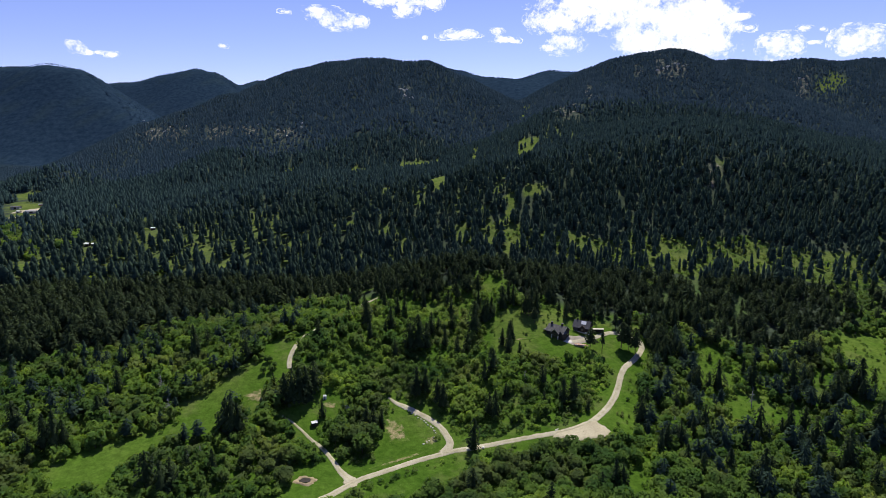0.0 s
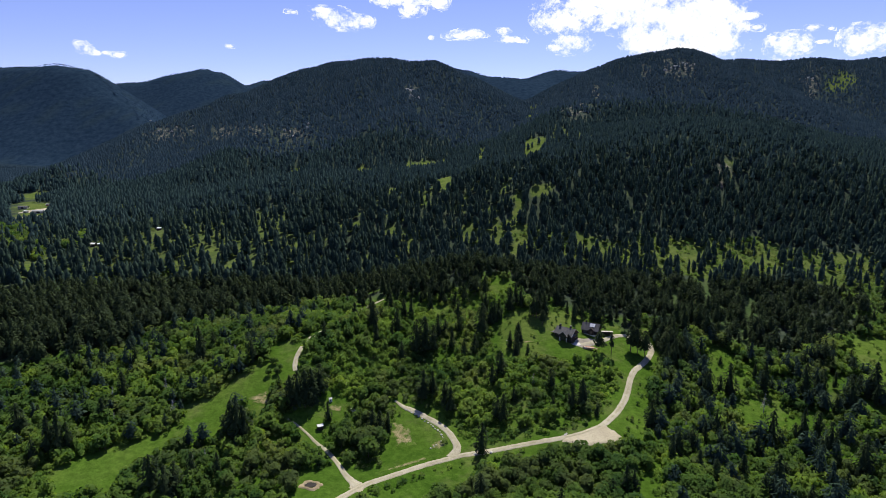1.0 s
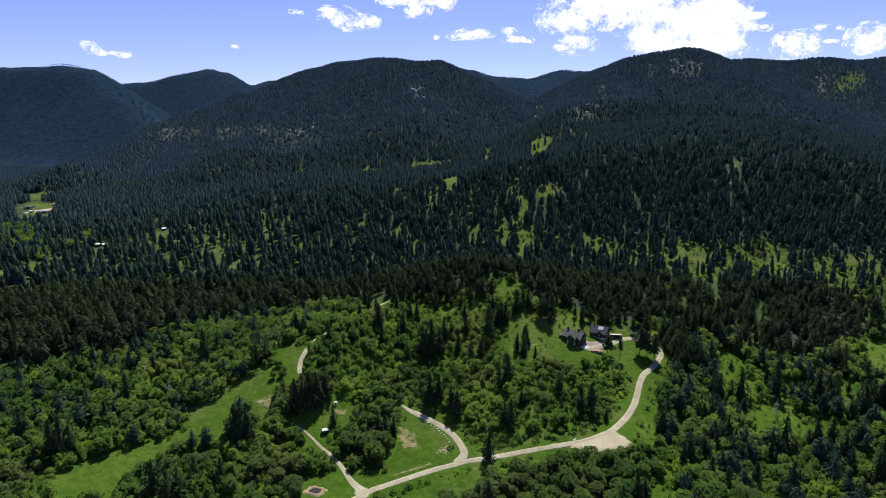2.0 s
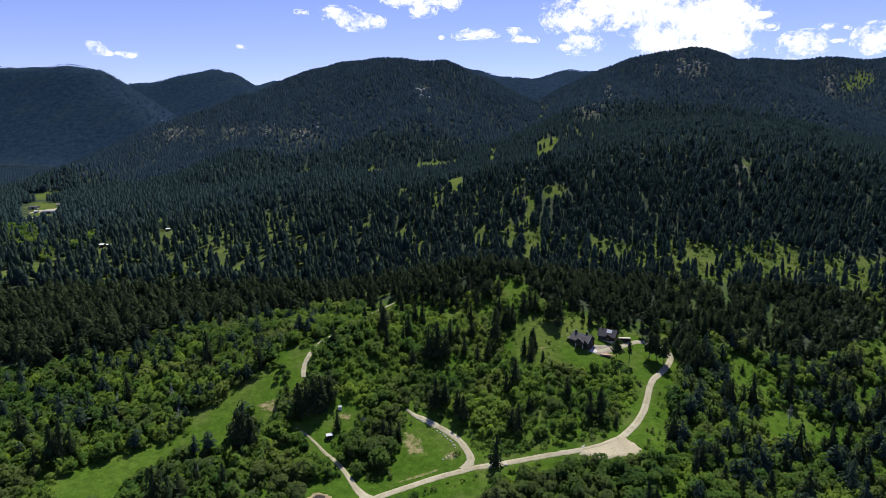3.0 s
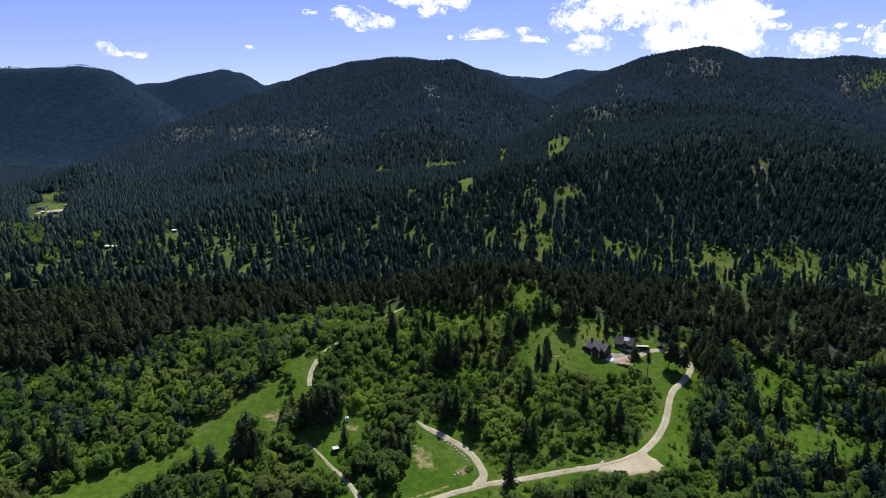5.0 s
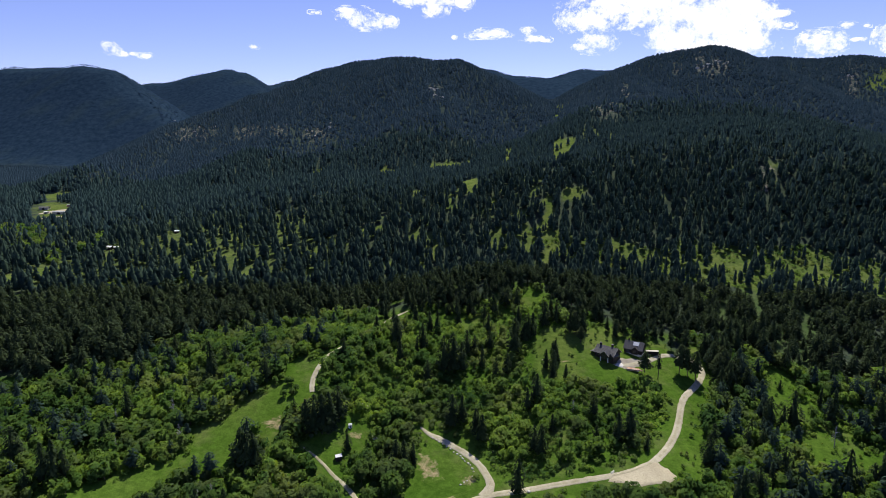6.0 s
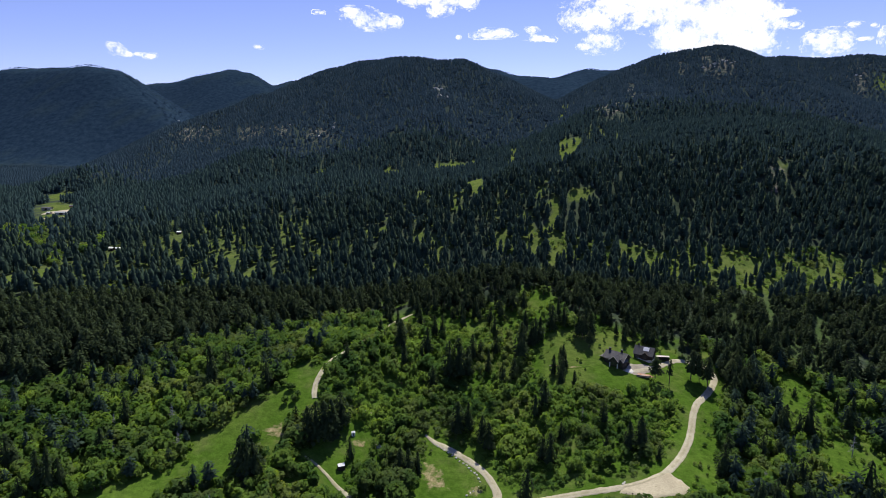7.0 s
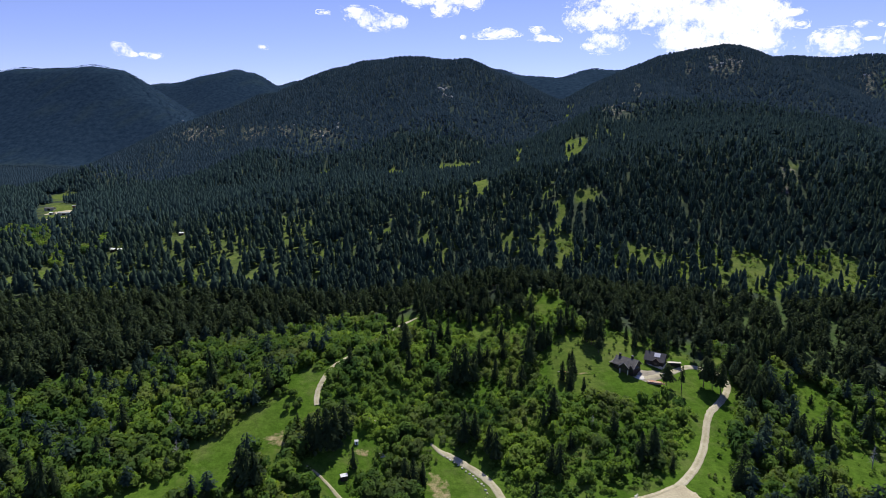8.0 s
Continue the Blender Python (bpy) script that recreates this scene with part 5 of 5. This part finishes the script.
cloud([(27.7, 6.41, 1.29, 0.83), (26.96, 6.66, 0.74, 0.51), (28.56, 6.4, 0.64, 0.55)])
cloud([(32.61, 6.62, 1.23, 0.83), (33.7, 6.62, 0.95, 0.65), (32.24, 6.08, 0.7, 0.53)])
cloud([(24.67, 8.84, 0.76, 0.24), (25.36, 7.95, 0.47, 0.24)])
cloud([(-18.91, 6.89, 0.35, 0.12)])
cloud([(-13.95, 9.88, 0.31, 0.13), (-13.53, 9.81, 0.26, 0.11)])
cloud([(29.31, 7.67, 0.45, 0.18), (30.46, 7.51, 0.27, 0.13)])
cloud([(-1.61, 7.98, 0.21, 0.16)])
cloud([(29.99, 6.6, 0.45, 0.14)])

# ---- buildings ----
def gable_roof(bm, x0, x1, y0, y1, eave, ridge, over=0.5, thick=0.22):
    """Two sloping plates with the ridge along x."""
    ym = (y0 + y1) / 2
    rise = (ridge - eave) / (ym - y0)
    lo = eave - over * rise
    slab(bm, [(x0 - over, y0 - over, lo), (x1 + over, y0 - over, lo), (x1 + over, ym, ridge), (x0 - over, ym, ridge)], thick)
    slab(bm, [(x0 - over, ym, ridge), (x1 + over, ym, ridge), (x1 + over, y1 + over, lo), (x0 - over, y1 + over, lo)], thick)
    return bm


def gable_walls(bm, x0, x1, y0, y1, z0, eave, ridge):
    """Four walls under a roof whose ridge runs along x."""
    ym = (y0 + y1) / 2
    ends = []
    for x in (x0, x1):
        ends.append([bm.verts.new(c) for c in ((x, y0, z0), (x, y1, z0), (x, y1, eave), (x, ym, ridge - 0.1), (x, y0, eave))])
    a, b = ends
    bm.faces.new(a[::-1])
    bm.faces.new(b)
    for i in range(5):
        j = (i + 1) % 5
        bm.faces.new((a[i], a[j], b[j], b[i]))
    return bm


def turned(bm, angle, at=(0, 0, 0)):
    bmesh.ops.rotate(bm, verts=bm.verts, cent=at, matrix=Matrix.Rotation(angle, 3, "Z"))
    return bm


def window(parent, x, z, y, w, h, mat_frame):
    """A window in a wall that faces -y: frame, two panes and a sill."""
    bm = bmesh.new()
    for a in ((x - w / 2 - 0.1, x - w / 2, z, z + h), (x + w / 2, x + w / 2 + 0.1, z, z + h), (x - w / 2 - 0.1, x + w / 2 + 0.1, z + h, z + h + 0.12), (x - 0.04, x + 0.04, z, z + h)):
        box(bm, a[0], a[1], y - 0.08, y + 0.04, a[2], a[3])
    w_ob = part("window", bm, mat_frame, parent)
    for s in (-1, 1):
        part("pane", box(bmesh.new(), min(x, x + s * w / 2) + 0.02, max(x, x + s * w / 2) - 0.02, y - 0.035, y - 0.01, z, z + h), GLASS, w_ob)
    part("sill", box(bmesh.new(), x - w / 2 - 0.15, x + w / 2 + 0.15, y - 0.16, y + 0.02, z - 0.1, z), mat_frame, w_ob)


def log_house(x, y, turn):
    """Two-storey dark log house: main roof with two chimneys, a cross gable with pale trim and a porch."""
    z = float(ground_height(x, y))
    h = tagged(new("log_house"), "dark log house with charcoal shingle roof and two chimneys", "house")
    # height squashed to 0.64 to fit the outline in the camera's view
    h.matrix_basis = pose(x, y, z, 0, 0, turn) @ Matrix.Diagonal((0.80, 0.80, 0.64, 1))
    part("foundation", box(bmesh.new(), -6.2, 6.2, -4.2, 4.7, -2.0, 0.35), NEAR_BLACK, h, "dark stone foundation")
    part("wall", gable_walls(bmesh.new(), -6, 6, -4, 4.5, 0.35, 4.6, 8.3), LOG, h)
    part("roof", gable_roof(bmesh.new(), -6, 6, -4, 4.5, 4.6, 8.5, 0.8), SHINGLE, h)
    # cross gable that looks over the valley
    bm = gable_walls(bmesh.new(), -6.4, 0.0, -2.4, 2.4, 0.35, 4.9, 7.4)
    part("gable_wall", turned(bm, math.pi / 2), LOG, h).location = (1.6, 0, 0)
    bm = gable_roof(bmesh.new(), -6.4, 0.4, -2.4, 2.4, 4.9, 7.6, 0.7)
    part("gable_roof", turned(bm, math.pi / 2), SHINGLE, h).location = (1.6, 0, 0)
    for s in (-1, 1):
        bm = bmesh.new()
        slab(bm, [(1.6, -7.16, 7.72), (1.6 + s * 3.2, -7.16, 4.16), (1.6 + s * 3.2, -7.16, 3.86), (1.6, -7.16, 7.38)], 0.08)
        part("bargeboard", bm, TRIM, h, "pale gable trim board")
    bm = gable_walls(bmesh.new(), -5.0, 0.0, -1.6, 1.6, 0.35, 3.6, 5.6)
    part("dormer_wall", turned(bm, math.pi / 2), LOG, h).location = (5.0, -0.2, 0)
    bm = gable_roof(bmesh.new(), -5.0, 0.4, -1.6, 1.6, 3.9, 5.9, 0.5)
    part("dormer_roof", turned(bm, math.pi / 2), SHINGLE, h).location = (5.0, -0.2, 0)
    for s in (-1, 1):
        bm = slab(bmesh.new(), [(6.86, 0.25, 8.66), (6.86, 0.25 + s * 5.1, 4.0), (6.86, 0.25 + s * 5.1, 3.7), (6.86, 0.25, 8.3)], 0.08)
        part("bargeboard", bm, TRIM, h, "pale gable trim board")
    for wy, wz, ww, wh in ((-2.2, 1.0, 1.6, 2.0), (1.6, 1.0, 1.6, 2.0), (-0.6, 4.2, 1.7, 1.8)):
        pane = part("gable_window", box(bmesh.new(), 5.98, 6.04, wy, wy + ww, wz, wz + wh), GLASS, h, "dark window pane")
        for z0 in (wz - 0.12, wz + wh):
            part("window_frame", box(bmesh.new(), 5.97, 6.1, wy - 0.1, wy + ww + 0.1, z0, z0 + 0.12), LUMBER, pane)
    for cx, cy in ((-4.6, 0.5), (2.6, 1.2)):
        c = part("chimney", box(bmesh.new(), cx - 0.55, cx + 0.55, cy - 0.5, cy + 0.5, 6.0, 9.9, 0.04), LOG, h, "dark chimney")
        part("chimney_cap", box(bmesh.new(), cx - 0.7, cx + 0.7, cy - 0.65, cy + 0.65, 9.9, 10.1, 0.03), SHINGLE, c)
    for wx, wz, wy, ww, wh in ((0.6, 1.2, -6.4, 1.4, 1.9), (2.7, 1.2, -6.4, 1.4, 1.9), (1.6, 4.2, -6.4, 1.8, 1.6), (-3.6, 1.2, -4.0, 1.6, 1.5), (-3.6, 3.2, -4.0, 1.3, 1.1), (5.0, 1.3, -5.2, 1.3, 1.5)):
        window(h, wx, wz, wy, ww, wh, LOG)
    part("stone_pier", box(bmesh.new(), -1.0, -0.5, -6.75, -6.3, -1.0, 2.4, 0.05), STONE, h, "pale stone pier")
    part("stone_pier", box(bmesh.new(), 3.7, 4.2, -6.75, -6.3, -1.0, 2.4, 0.05), STONE, h, "pale stone pier")
    deck = part("porch_deck", box(bmesh.new(), -9.0, -6.2, -3.2, 3.4, 0.1, 0.4), TRIM, h, "pale porch deck")
    part("porch_roof", slab(bmesh.new(), [(-9.4, -3.8, 3.3), (-6.0, -3.8, 4.3), (-6.0, 3.8, 4.3), (-9.4, 3.8, 3.3)], 0.2), SHINGLE, h)
    for py in (-3.0, 0.0, 3.0):
        part("porch_post", box(bmesh.new(), -8.9, -8.65, py - 0.13, py + 0.13, 0.4, 3.3), LOG, h)
    for py0, py1 in ((-3.0, 0.0), (0.0, 3.0)):
        part("railing", box(bmesh.new(), -8.85, -8.7, py0, py1, 1.25, 1.4), LOG, deck)
    return h


def garage(x, y, turn):
    """Low dark garage with a white skylight in the roof and two doors."""
    z = float(ground_height(x, y))
    g = tagged(new("garage"), "dark timber garage with a bright skylight in its roof", "garage")
    g.matrix_basis = pose(x, y, z, 0, 0, turn) @ Matrix.Scale(0.84, 4)
    part("foundation", box(bmesh.new(), -5.1, 5.1, -3.6, 3.6, -2.0, 0.25), CONCRETE, g)
    part("wall", gable_walls(bmesh.new(), -5, 5, -3.5, 3.5, 0.25, 3.2, 6.4), LOG, g)
    part("roof", gable_roof(bmesh.new(), -5, 5, -3.5, 3.5, 3.2, 6.6, 0.6), SHINGLE, g)
    rise = 3.4 / 3.5
    y0, y1 = -2.1, -0.4
    sky_light = part("skylight", slab(bmesh.new(), [(-0.5, y0, 3.2 + (y0 + 3.5) * rise + 0.12), (2.7, y0, 3.2 + (y0 + 3.5) * rise + 0.12), (2.7, y1, 3.2 + (y1 + 3.5) * rise + 0.12), (-0.5, y1, 3.2 + (y1 + 3.5) * rise + 0.12)], 0.12), WHITE, g, "bright white skylight panel")
    for a in (-0.62, 2.66):
        part("skylight_frame", slab(bmesh.new(), [(a, y0 - 0.1, 3.2 + (y0 + 3.4) * rise + 0.18), (a + 0.16, y0 - 0.1, 3.2 + (y0 + 3.4) * rise + 0.18), (a + 0.16, y1 + 0.1, 3.2 + (y1 + 3.6) * rise + 0.18), (a, y1 + 0.1, 3.2 + (y1 + 3.6) * rise + 0.18)], 0.14), IRON, sky_light)
    bm = gable_walls(bmesh.new(), -4.6, 0.0, -1.7, 1.7, 0.25, 2.9, 4.6)
    part("gable_wall", turned(bm, math.pi / 2), LOG, g).location = (1.2, 0, 0)
    part("chimney", box(bmesh.new(), -3.9, -3.2, 0.3, 1.0, 4.6, 7.6, 0.03), LOG, g)
    for dx in (-3.0,):
        door = part("garage_door", box(bmesh.new(), dx - 1.3, dx + 1.3, -3.62, -3.5, 0.25, 2.5), LOG, g)
        for k in range(3):
            part("door_panel", box(bmesh.new(), dx - 1.15, dx + 1.15, -3.66, -3.62, 0.35 + 0.7 * k, 0.9 + 0.7 * k), SHINGLE, door)
    window(g, 1.2, 1.0, -4.6, 1.2, 1.3, LOG)
    return g


def carport(x, y, turn):
    """Flat pale roof on posts."""
    z = float(ground_height(x, y))
    c = tagged(new("carport"), "open carport with a flat pale roof and dark posts", "carport")
    c.matrix_basis = pose(x, y, z, 0, 0, turn)
    part("roof", slab(bmesh.new(), [(-3.1, -0.7, 2.2), (3.1, -0.7, 2.2), (3.1, 0.9, 2.3), (-3.1, 0.9, 2.3)], 0.16), TRIM, c, "pale flat roof")
    part("back_wall", box(bmesh.new(), -3.0, 3.0, 0.7, 0.82, -0.6, 2.12), LOG, c)
    for px in (-2.9, 0, 2.9):
        for py in (-0.6, 0.5):
            part("post", box(bmesh.new(), px - 0.1, px + 0.1, py - 0.1, py + 0.1, -0.8, 2.12), LOG, c)
    return c


def lumber_pile(x, y, turn):
    """A stack of reddish boards on sleepers."""
    z = float(ground_height(x, y))
    p = tagged(new("lumber_pile"), "long pile of reddish lumber beside the parking court", "lumber pile")
    p.matrix_basis = pose(x, y, z, 0, 0, turn)
    for sx in (-2.8, 0, 2.8):
        part("sleeper", box(bmesh.new(), sx - 0.12, sx + 0.12, -1.1, 1.1, -0.5, 0.25), LOG, p)
    rng = random.Random(5)
    for layer in range(4):
        for k in range(6):
            o = rng.uniform(-0.35, 0.35)
            part("board", box(bmesh.new(), -3.5 + o, 3.3 + o - 0.4 * layer, -1.05 + 0.35 * k, -0.75 + 0.35 * k, 0.25 + 0.2 * layer, 0.43 + 0.2 * layer), LUMBER if (k + layer) % 3 else TRIM, p)
    return p


def log_row(x, y, turn):
    """A low row of logs laid end to end."""
    z = float(ground_height(x, y))
    r = tagged(new("log_row"), "low row of reddish logs laid on the grassy slope", "logs")
    r.matrix_basis = pose(x, y, z, 0, 0, turn) @ Matrix.Scale(0.6, 4)
    rng = random.Random(8)
    for k in range(14):
        bm = bmesh.new()
        w = rng.uniform(2.0, 3.0)
        bmesh.ops.create_cone(bm, cap_ends=True, segments=8, radius1=rng.uniform(0.17, 0.24), radius2=0.17, depth=w)
        bmesh.ops.transform(bm, matrix=pose(-5.0 + 2.1 * (k % 6) + rng.uniform(-0.5, 0.5), -0.6 + 0.5 * (k % 3) + rng.uniform(-0.2, 0.2), 0.1 + (0.33 if k > 8 else 0), rng.uniform(-4, 4), 90, rng.uniform(-8, 8)), verts=bm.verts)
        part("log", bm, LUMBER if k % 3 else TRIM, r)
    return r


def shed(name, x, y, turn, w, d, h, wall_mat, roof_mat, label, category="shed"):
    """A small gabled shed with a door."""
    z = float(ground_height(x, y))
    s = tagged(new(name), label, category)
    s.matrix_basis = pose(x, y, z, 0, 0, turn)
    part("wall", gable_walls(bmesh.new(), -w / 2, w / 2, -d / 2, d / 2, -0.6, h, h * 1.28), wall_mat, s)
    part("roof", gable_roof(bmesh.new(), -w / 2, w / 2, -d / 2, d / 2, h, h * 1.32, 0.15 * d / 2, 0.08 + 0.01 * w), roof_mat, s)
    part("door", box(bmesh.new(), -0.14 * w, 0.14 * w, -d / 2 - 0.06, -d / 2 + 0.01, 0.0, h * 0.8), LOG, s)
    return s


log_house(60.6, 310.4, -40)
patch("patio", 65.4, 304.4, 2.6, 1.5, -0.15, CONCRETE, "white concrete patio at the corner of the house", "patio", 14, 0.3)
garage(75.2, 317.0, -30)
carport(83.4, 316.0, -4)
lumber_pile(71.4, 300.9, -18)
log_row(33.2, 306.5, -6)
# the shade below the white roof is painted in by the dark wall colour
shed("storage_shed", -54.0, 239.0, 25, 2.3, 2.0, 1.7, LOG, WHITE, "small shed with a bright white roof and shade painted into its walls")
shed("utility_hut", -52.8, 256.5, 15, 1.4, 1.2, 1.3, WHITE, WHITE, "tiny white hut at the lawn's edge")
shed("white_trailer", -63.0, 260.5, 30, 3.0, 1.4, 1.2, WHITE, WHITE, "white trailer half hidden behind firs", "trailer")
patch("farm_yard", -528, 778, 22, 12, 0.0, GRAVEL, "pale gravel yard between the farm buildings", "yard", 31, 0.3)
patch("farm_drive", -512, 742, 14, 5, 0.2, GRAVEL, "pale gravel drive in front of the barn", "drive", 32, 0.3)
shed("farmhouse", -556, 796, 8, 11, 7, 3.0, TRIM, SHINGLE, "distant farmhouse with pale walls and a dark roof", "house")
shed("farm_barn", -513, 762, 6, 15, 6, 2.8, TRIM, FARM_ROOF, "distant long barn with a weathered grey metal roof", "barn")
shed("farm_shed", -534, 768, -12, 5, 4, 2.2, TRIM, WHITE, "distant small farm building with a white roof", "barn")
shed("farm_shed", -529, 812, 14, 13, 3.5, 2.0, LUMBER, FARM_ROOF, "distant long low shelter behind the farm yard", "barn")
shed("cabin", -275, 576, 12, 3.6, 3.2, 2.3, LOG, WHITE, "distant cabin with a bright roof among pines", "cabin")
shed("cabin", -324, 550, -10, 4.4, 4.0, 2.6, LOG, WHITE, "distant cabin with white roof among pines", "cabin")
shed("cabin", -316, 546, 35, 3.6, 2.6, 2.2, LOG, WHITE, "distant small outbuilding with white roof", "cabin")


# ---- stones and small things ----
def boulder_shape(seed):
    rng = np.random.default_rng(seed)
    bm = bmesh.new()
    bmesh.ops.create_icosphere(bm, subdivisions=2, radius=1)
    for v in bm.verts:
        n = noise.noise(v.co * 1.1 + Vector((seed, 0, 0)))
        v.co = Vector((v.co.x * 1.15, v.co.y * 0.9, v.co.z * 0.75)) * (1 + 0.35 * n)
    me = bpy.data.meshes.new("boulder")
    bm.to_mesh(me)
    bm.free()
    me.materials.append(STONE)
    return me


stones = [boulder_shape(i) for i in range(5)]
rng_b = random.Random(8)
row = smooth_line(BOULDER_ROW, 1.5)
for bx, by in row:
    b = tagged(new("boulder", stones[rng_b.randrange(5)]), "pale boulder in a row beside the lane", "boulder", "boulders along the lane")
    s = rng_b.uniform(0.32, 0.46)
    b.matrix_basis = pose(bx + rng_b.gauss(0, 0.15), by + rng_b.gauss(0, 0.15), float(ground_height(bx, by)) + 0.25 * s, 0, 0, rng_b.uniform(0, 360)) @ Matrix.Diagonal((s, s, s, 1))
for cx, cy, n, sp, label in ((-43.5, 253.5, 9, 1.6, "grey stone in a loose heap beside the trees"), (-50.5, 269.5, 5, 1.5, "pale stone among the bushes"), (14.0, 226.6, 6, 2.4, "pale stone on the road verge"), (47.0, 231.8, 3, 1.2, "pale stone beside the turnout")):
    for k in range(n):
        bx, by, s = cx + rng_b.gauss(0, sp), cy + rng_b.gauss(0, sp * 0.5), rng_b.uniform(0.3, 0.7)
        b = tagged(new("boulder", stones[rng_b.randrange(5)]), label, "boulder", "loose stones")
        b.matrix_basis = pose(bx, by, float(ground_height(bx, by)) + 0.25 * s, 0, 0, rng_b.uniform(0, 360)) @ Matrix.Diagonal((s, s, s, 1))


def rock_slab(x, y, seed, size):
    """A bare outcrop that breaks through the high forest."""
    bm = bmesh.new()
    bmesh.ops.create_icosphere(bm, subdivisions=3, radius=1)
    for v in bm.verts:
        n = noise.fractal(v.co * 1.6 + Vector((seed * 3.1, 0, 0)), 1.0, 2.0, 4)
        v.co = Vector((v.co.x * 1.3, v.co.y * 0.8, v.co.z * 0.9)) * (1 + 0.5 * n) * size
    me = bpy.data.meshes.new("rock_outcrop")
    bm.to_mesh(me)
    bm.free()
    me.materials.append(STONE)
    ob = tagged(new("rock_outcrop", me), "pale grey rock outcrop on the forested slope", "rock", "outcrops on the slopes")
    ob.location = (x, y, float(ground_height(x, y)) + 0.1 * size)
    return ob


outcrops = random.Random(21)
for i, (ox, oy, count, spread) in enumerate(((-78, 1248, 6, 9), (-69, 1192, 3, 6), (-622, 1390, 6, 26), (-284, 1150, 5, 26), (498, 1380, 7, 26), (468, 1376, 4, 16), (281, 1220, 5, 12), (818, 1470, 4, 10), (-882, 1870, 4, 10))):
    for k in range(count):
        rock_slab(ox + outcrops.gauss(0, spread), oy + outcrops.gauss(0, spread * 0.6), i * 10 + k, outcrops.uniform(1.0, 3.2))


def fire_pit(x, y):
    """A pit: ring of thrown-up earth round a flat disc, painted near-black for the hole's darkness."""
    z = float(ground_height(x, y))
    n = 28
    rng = np.random.default_rng(2)
    prof = [(3.6, -0.25), (2.9, 0.28), (2.2, 0.5), (1.7, 0.2), (1.4, -0.05)]
    verts, faces = [], []
    wob = 1 + 0.15 * np.sin(np.arange(n) * 0.9) + rng.normal(0, 0.06, n)
    for r, h in prof:
        for k in range(n):
            a = 2 * math.pi * k / n
            verts.append((r * wob[k] * math.cos(a) * 1.25, r * wob[k] * math.sin(a) * 0.85, h + float(ground_height(x + r * math.cos(a), y + r * math.sin(a))) - z))
    for i in range(len(prof) - 1):
        for k in range(n):
            a, b = i * n + k, i * n + (k + 1) % n
            faces.append((a, b, b + n, a + n))
    p = tagged(new("earth_pit"), "dug pit with a rim of thrown-up pale earth", "pit")
    p.location = (x, y, z)
    mesh_object("rim", verts, faces, [EARTH], parent=p, smooth=True)
    # no hollow is dug: the hole's darkness is painted on a raised disc
    bm = bmesh.new()
    bmesh.ops.create_circle(bm, cap_ends=True, segments=24, radius=1.75, matrix=Matrix.Translation((0, 0, 0.36)) @ Matrix.Diagonal((1.25, 0.85, 1, 1)))
    part("hole_disc", bm, NEAR_BLACK, p, "flat near-black disc painting the darkness of the hole")


fire_pit(-50.7, 205.3)


def sign_frame(x, y, turn):
    """Two thin posts with short crossarms."""
    z = float(ground_height(x, y))
    s = tagged(new("road_posts"), "two thin wooden posts with crossarms beside the road", "post")
    s.matrix_basis = pose(x, y, z, 0, 0, turn) @ Matrix.Scale(0.7, 4)
    for px in (-1.6, 1.6):
        part("post", box(bmesh.new(), px - 0.07, px + 0.07, -0.07, 0.07, -0.3, 2.4), LOG, s)
    for px in (-1.6, 1.6):
        part("crossarm", box(bmesh.new(), px - 0.45, px + 0.45, -0.05, 0.05, 1.9, 2.0), LOG, s)


sign_frame(46.6, 225.0, 5)
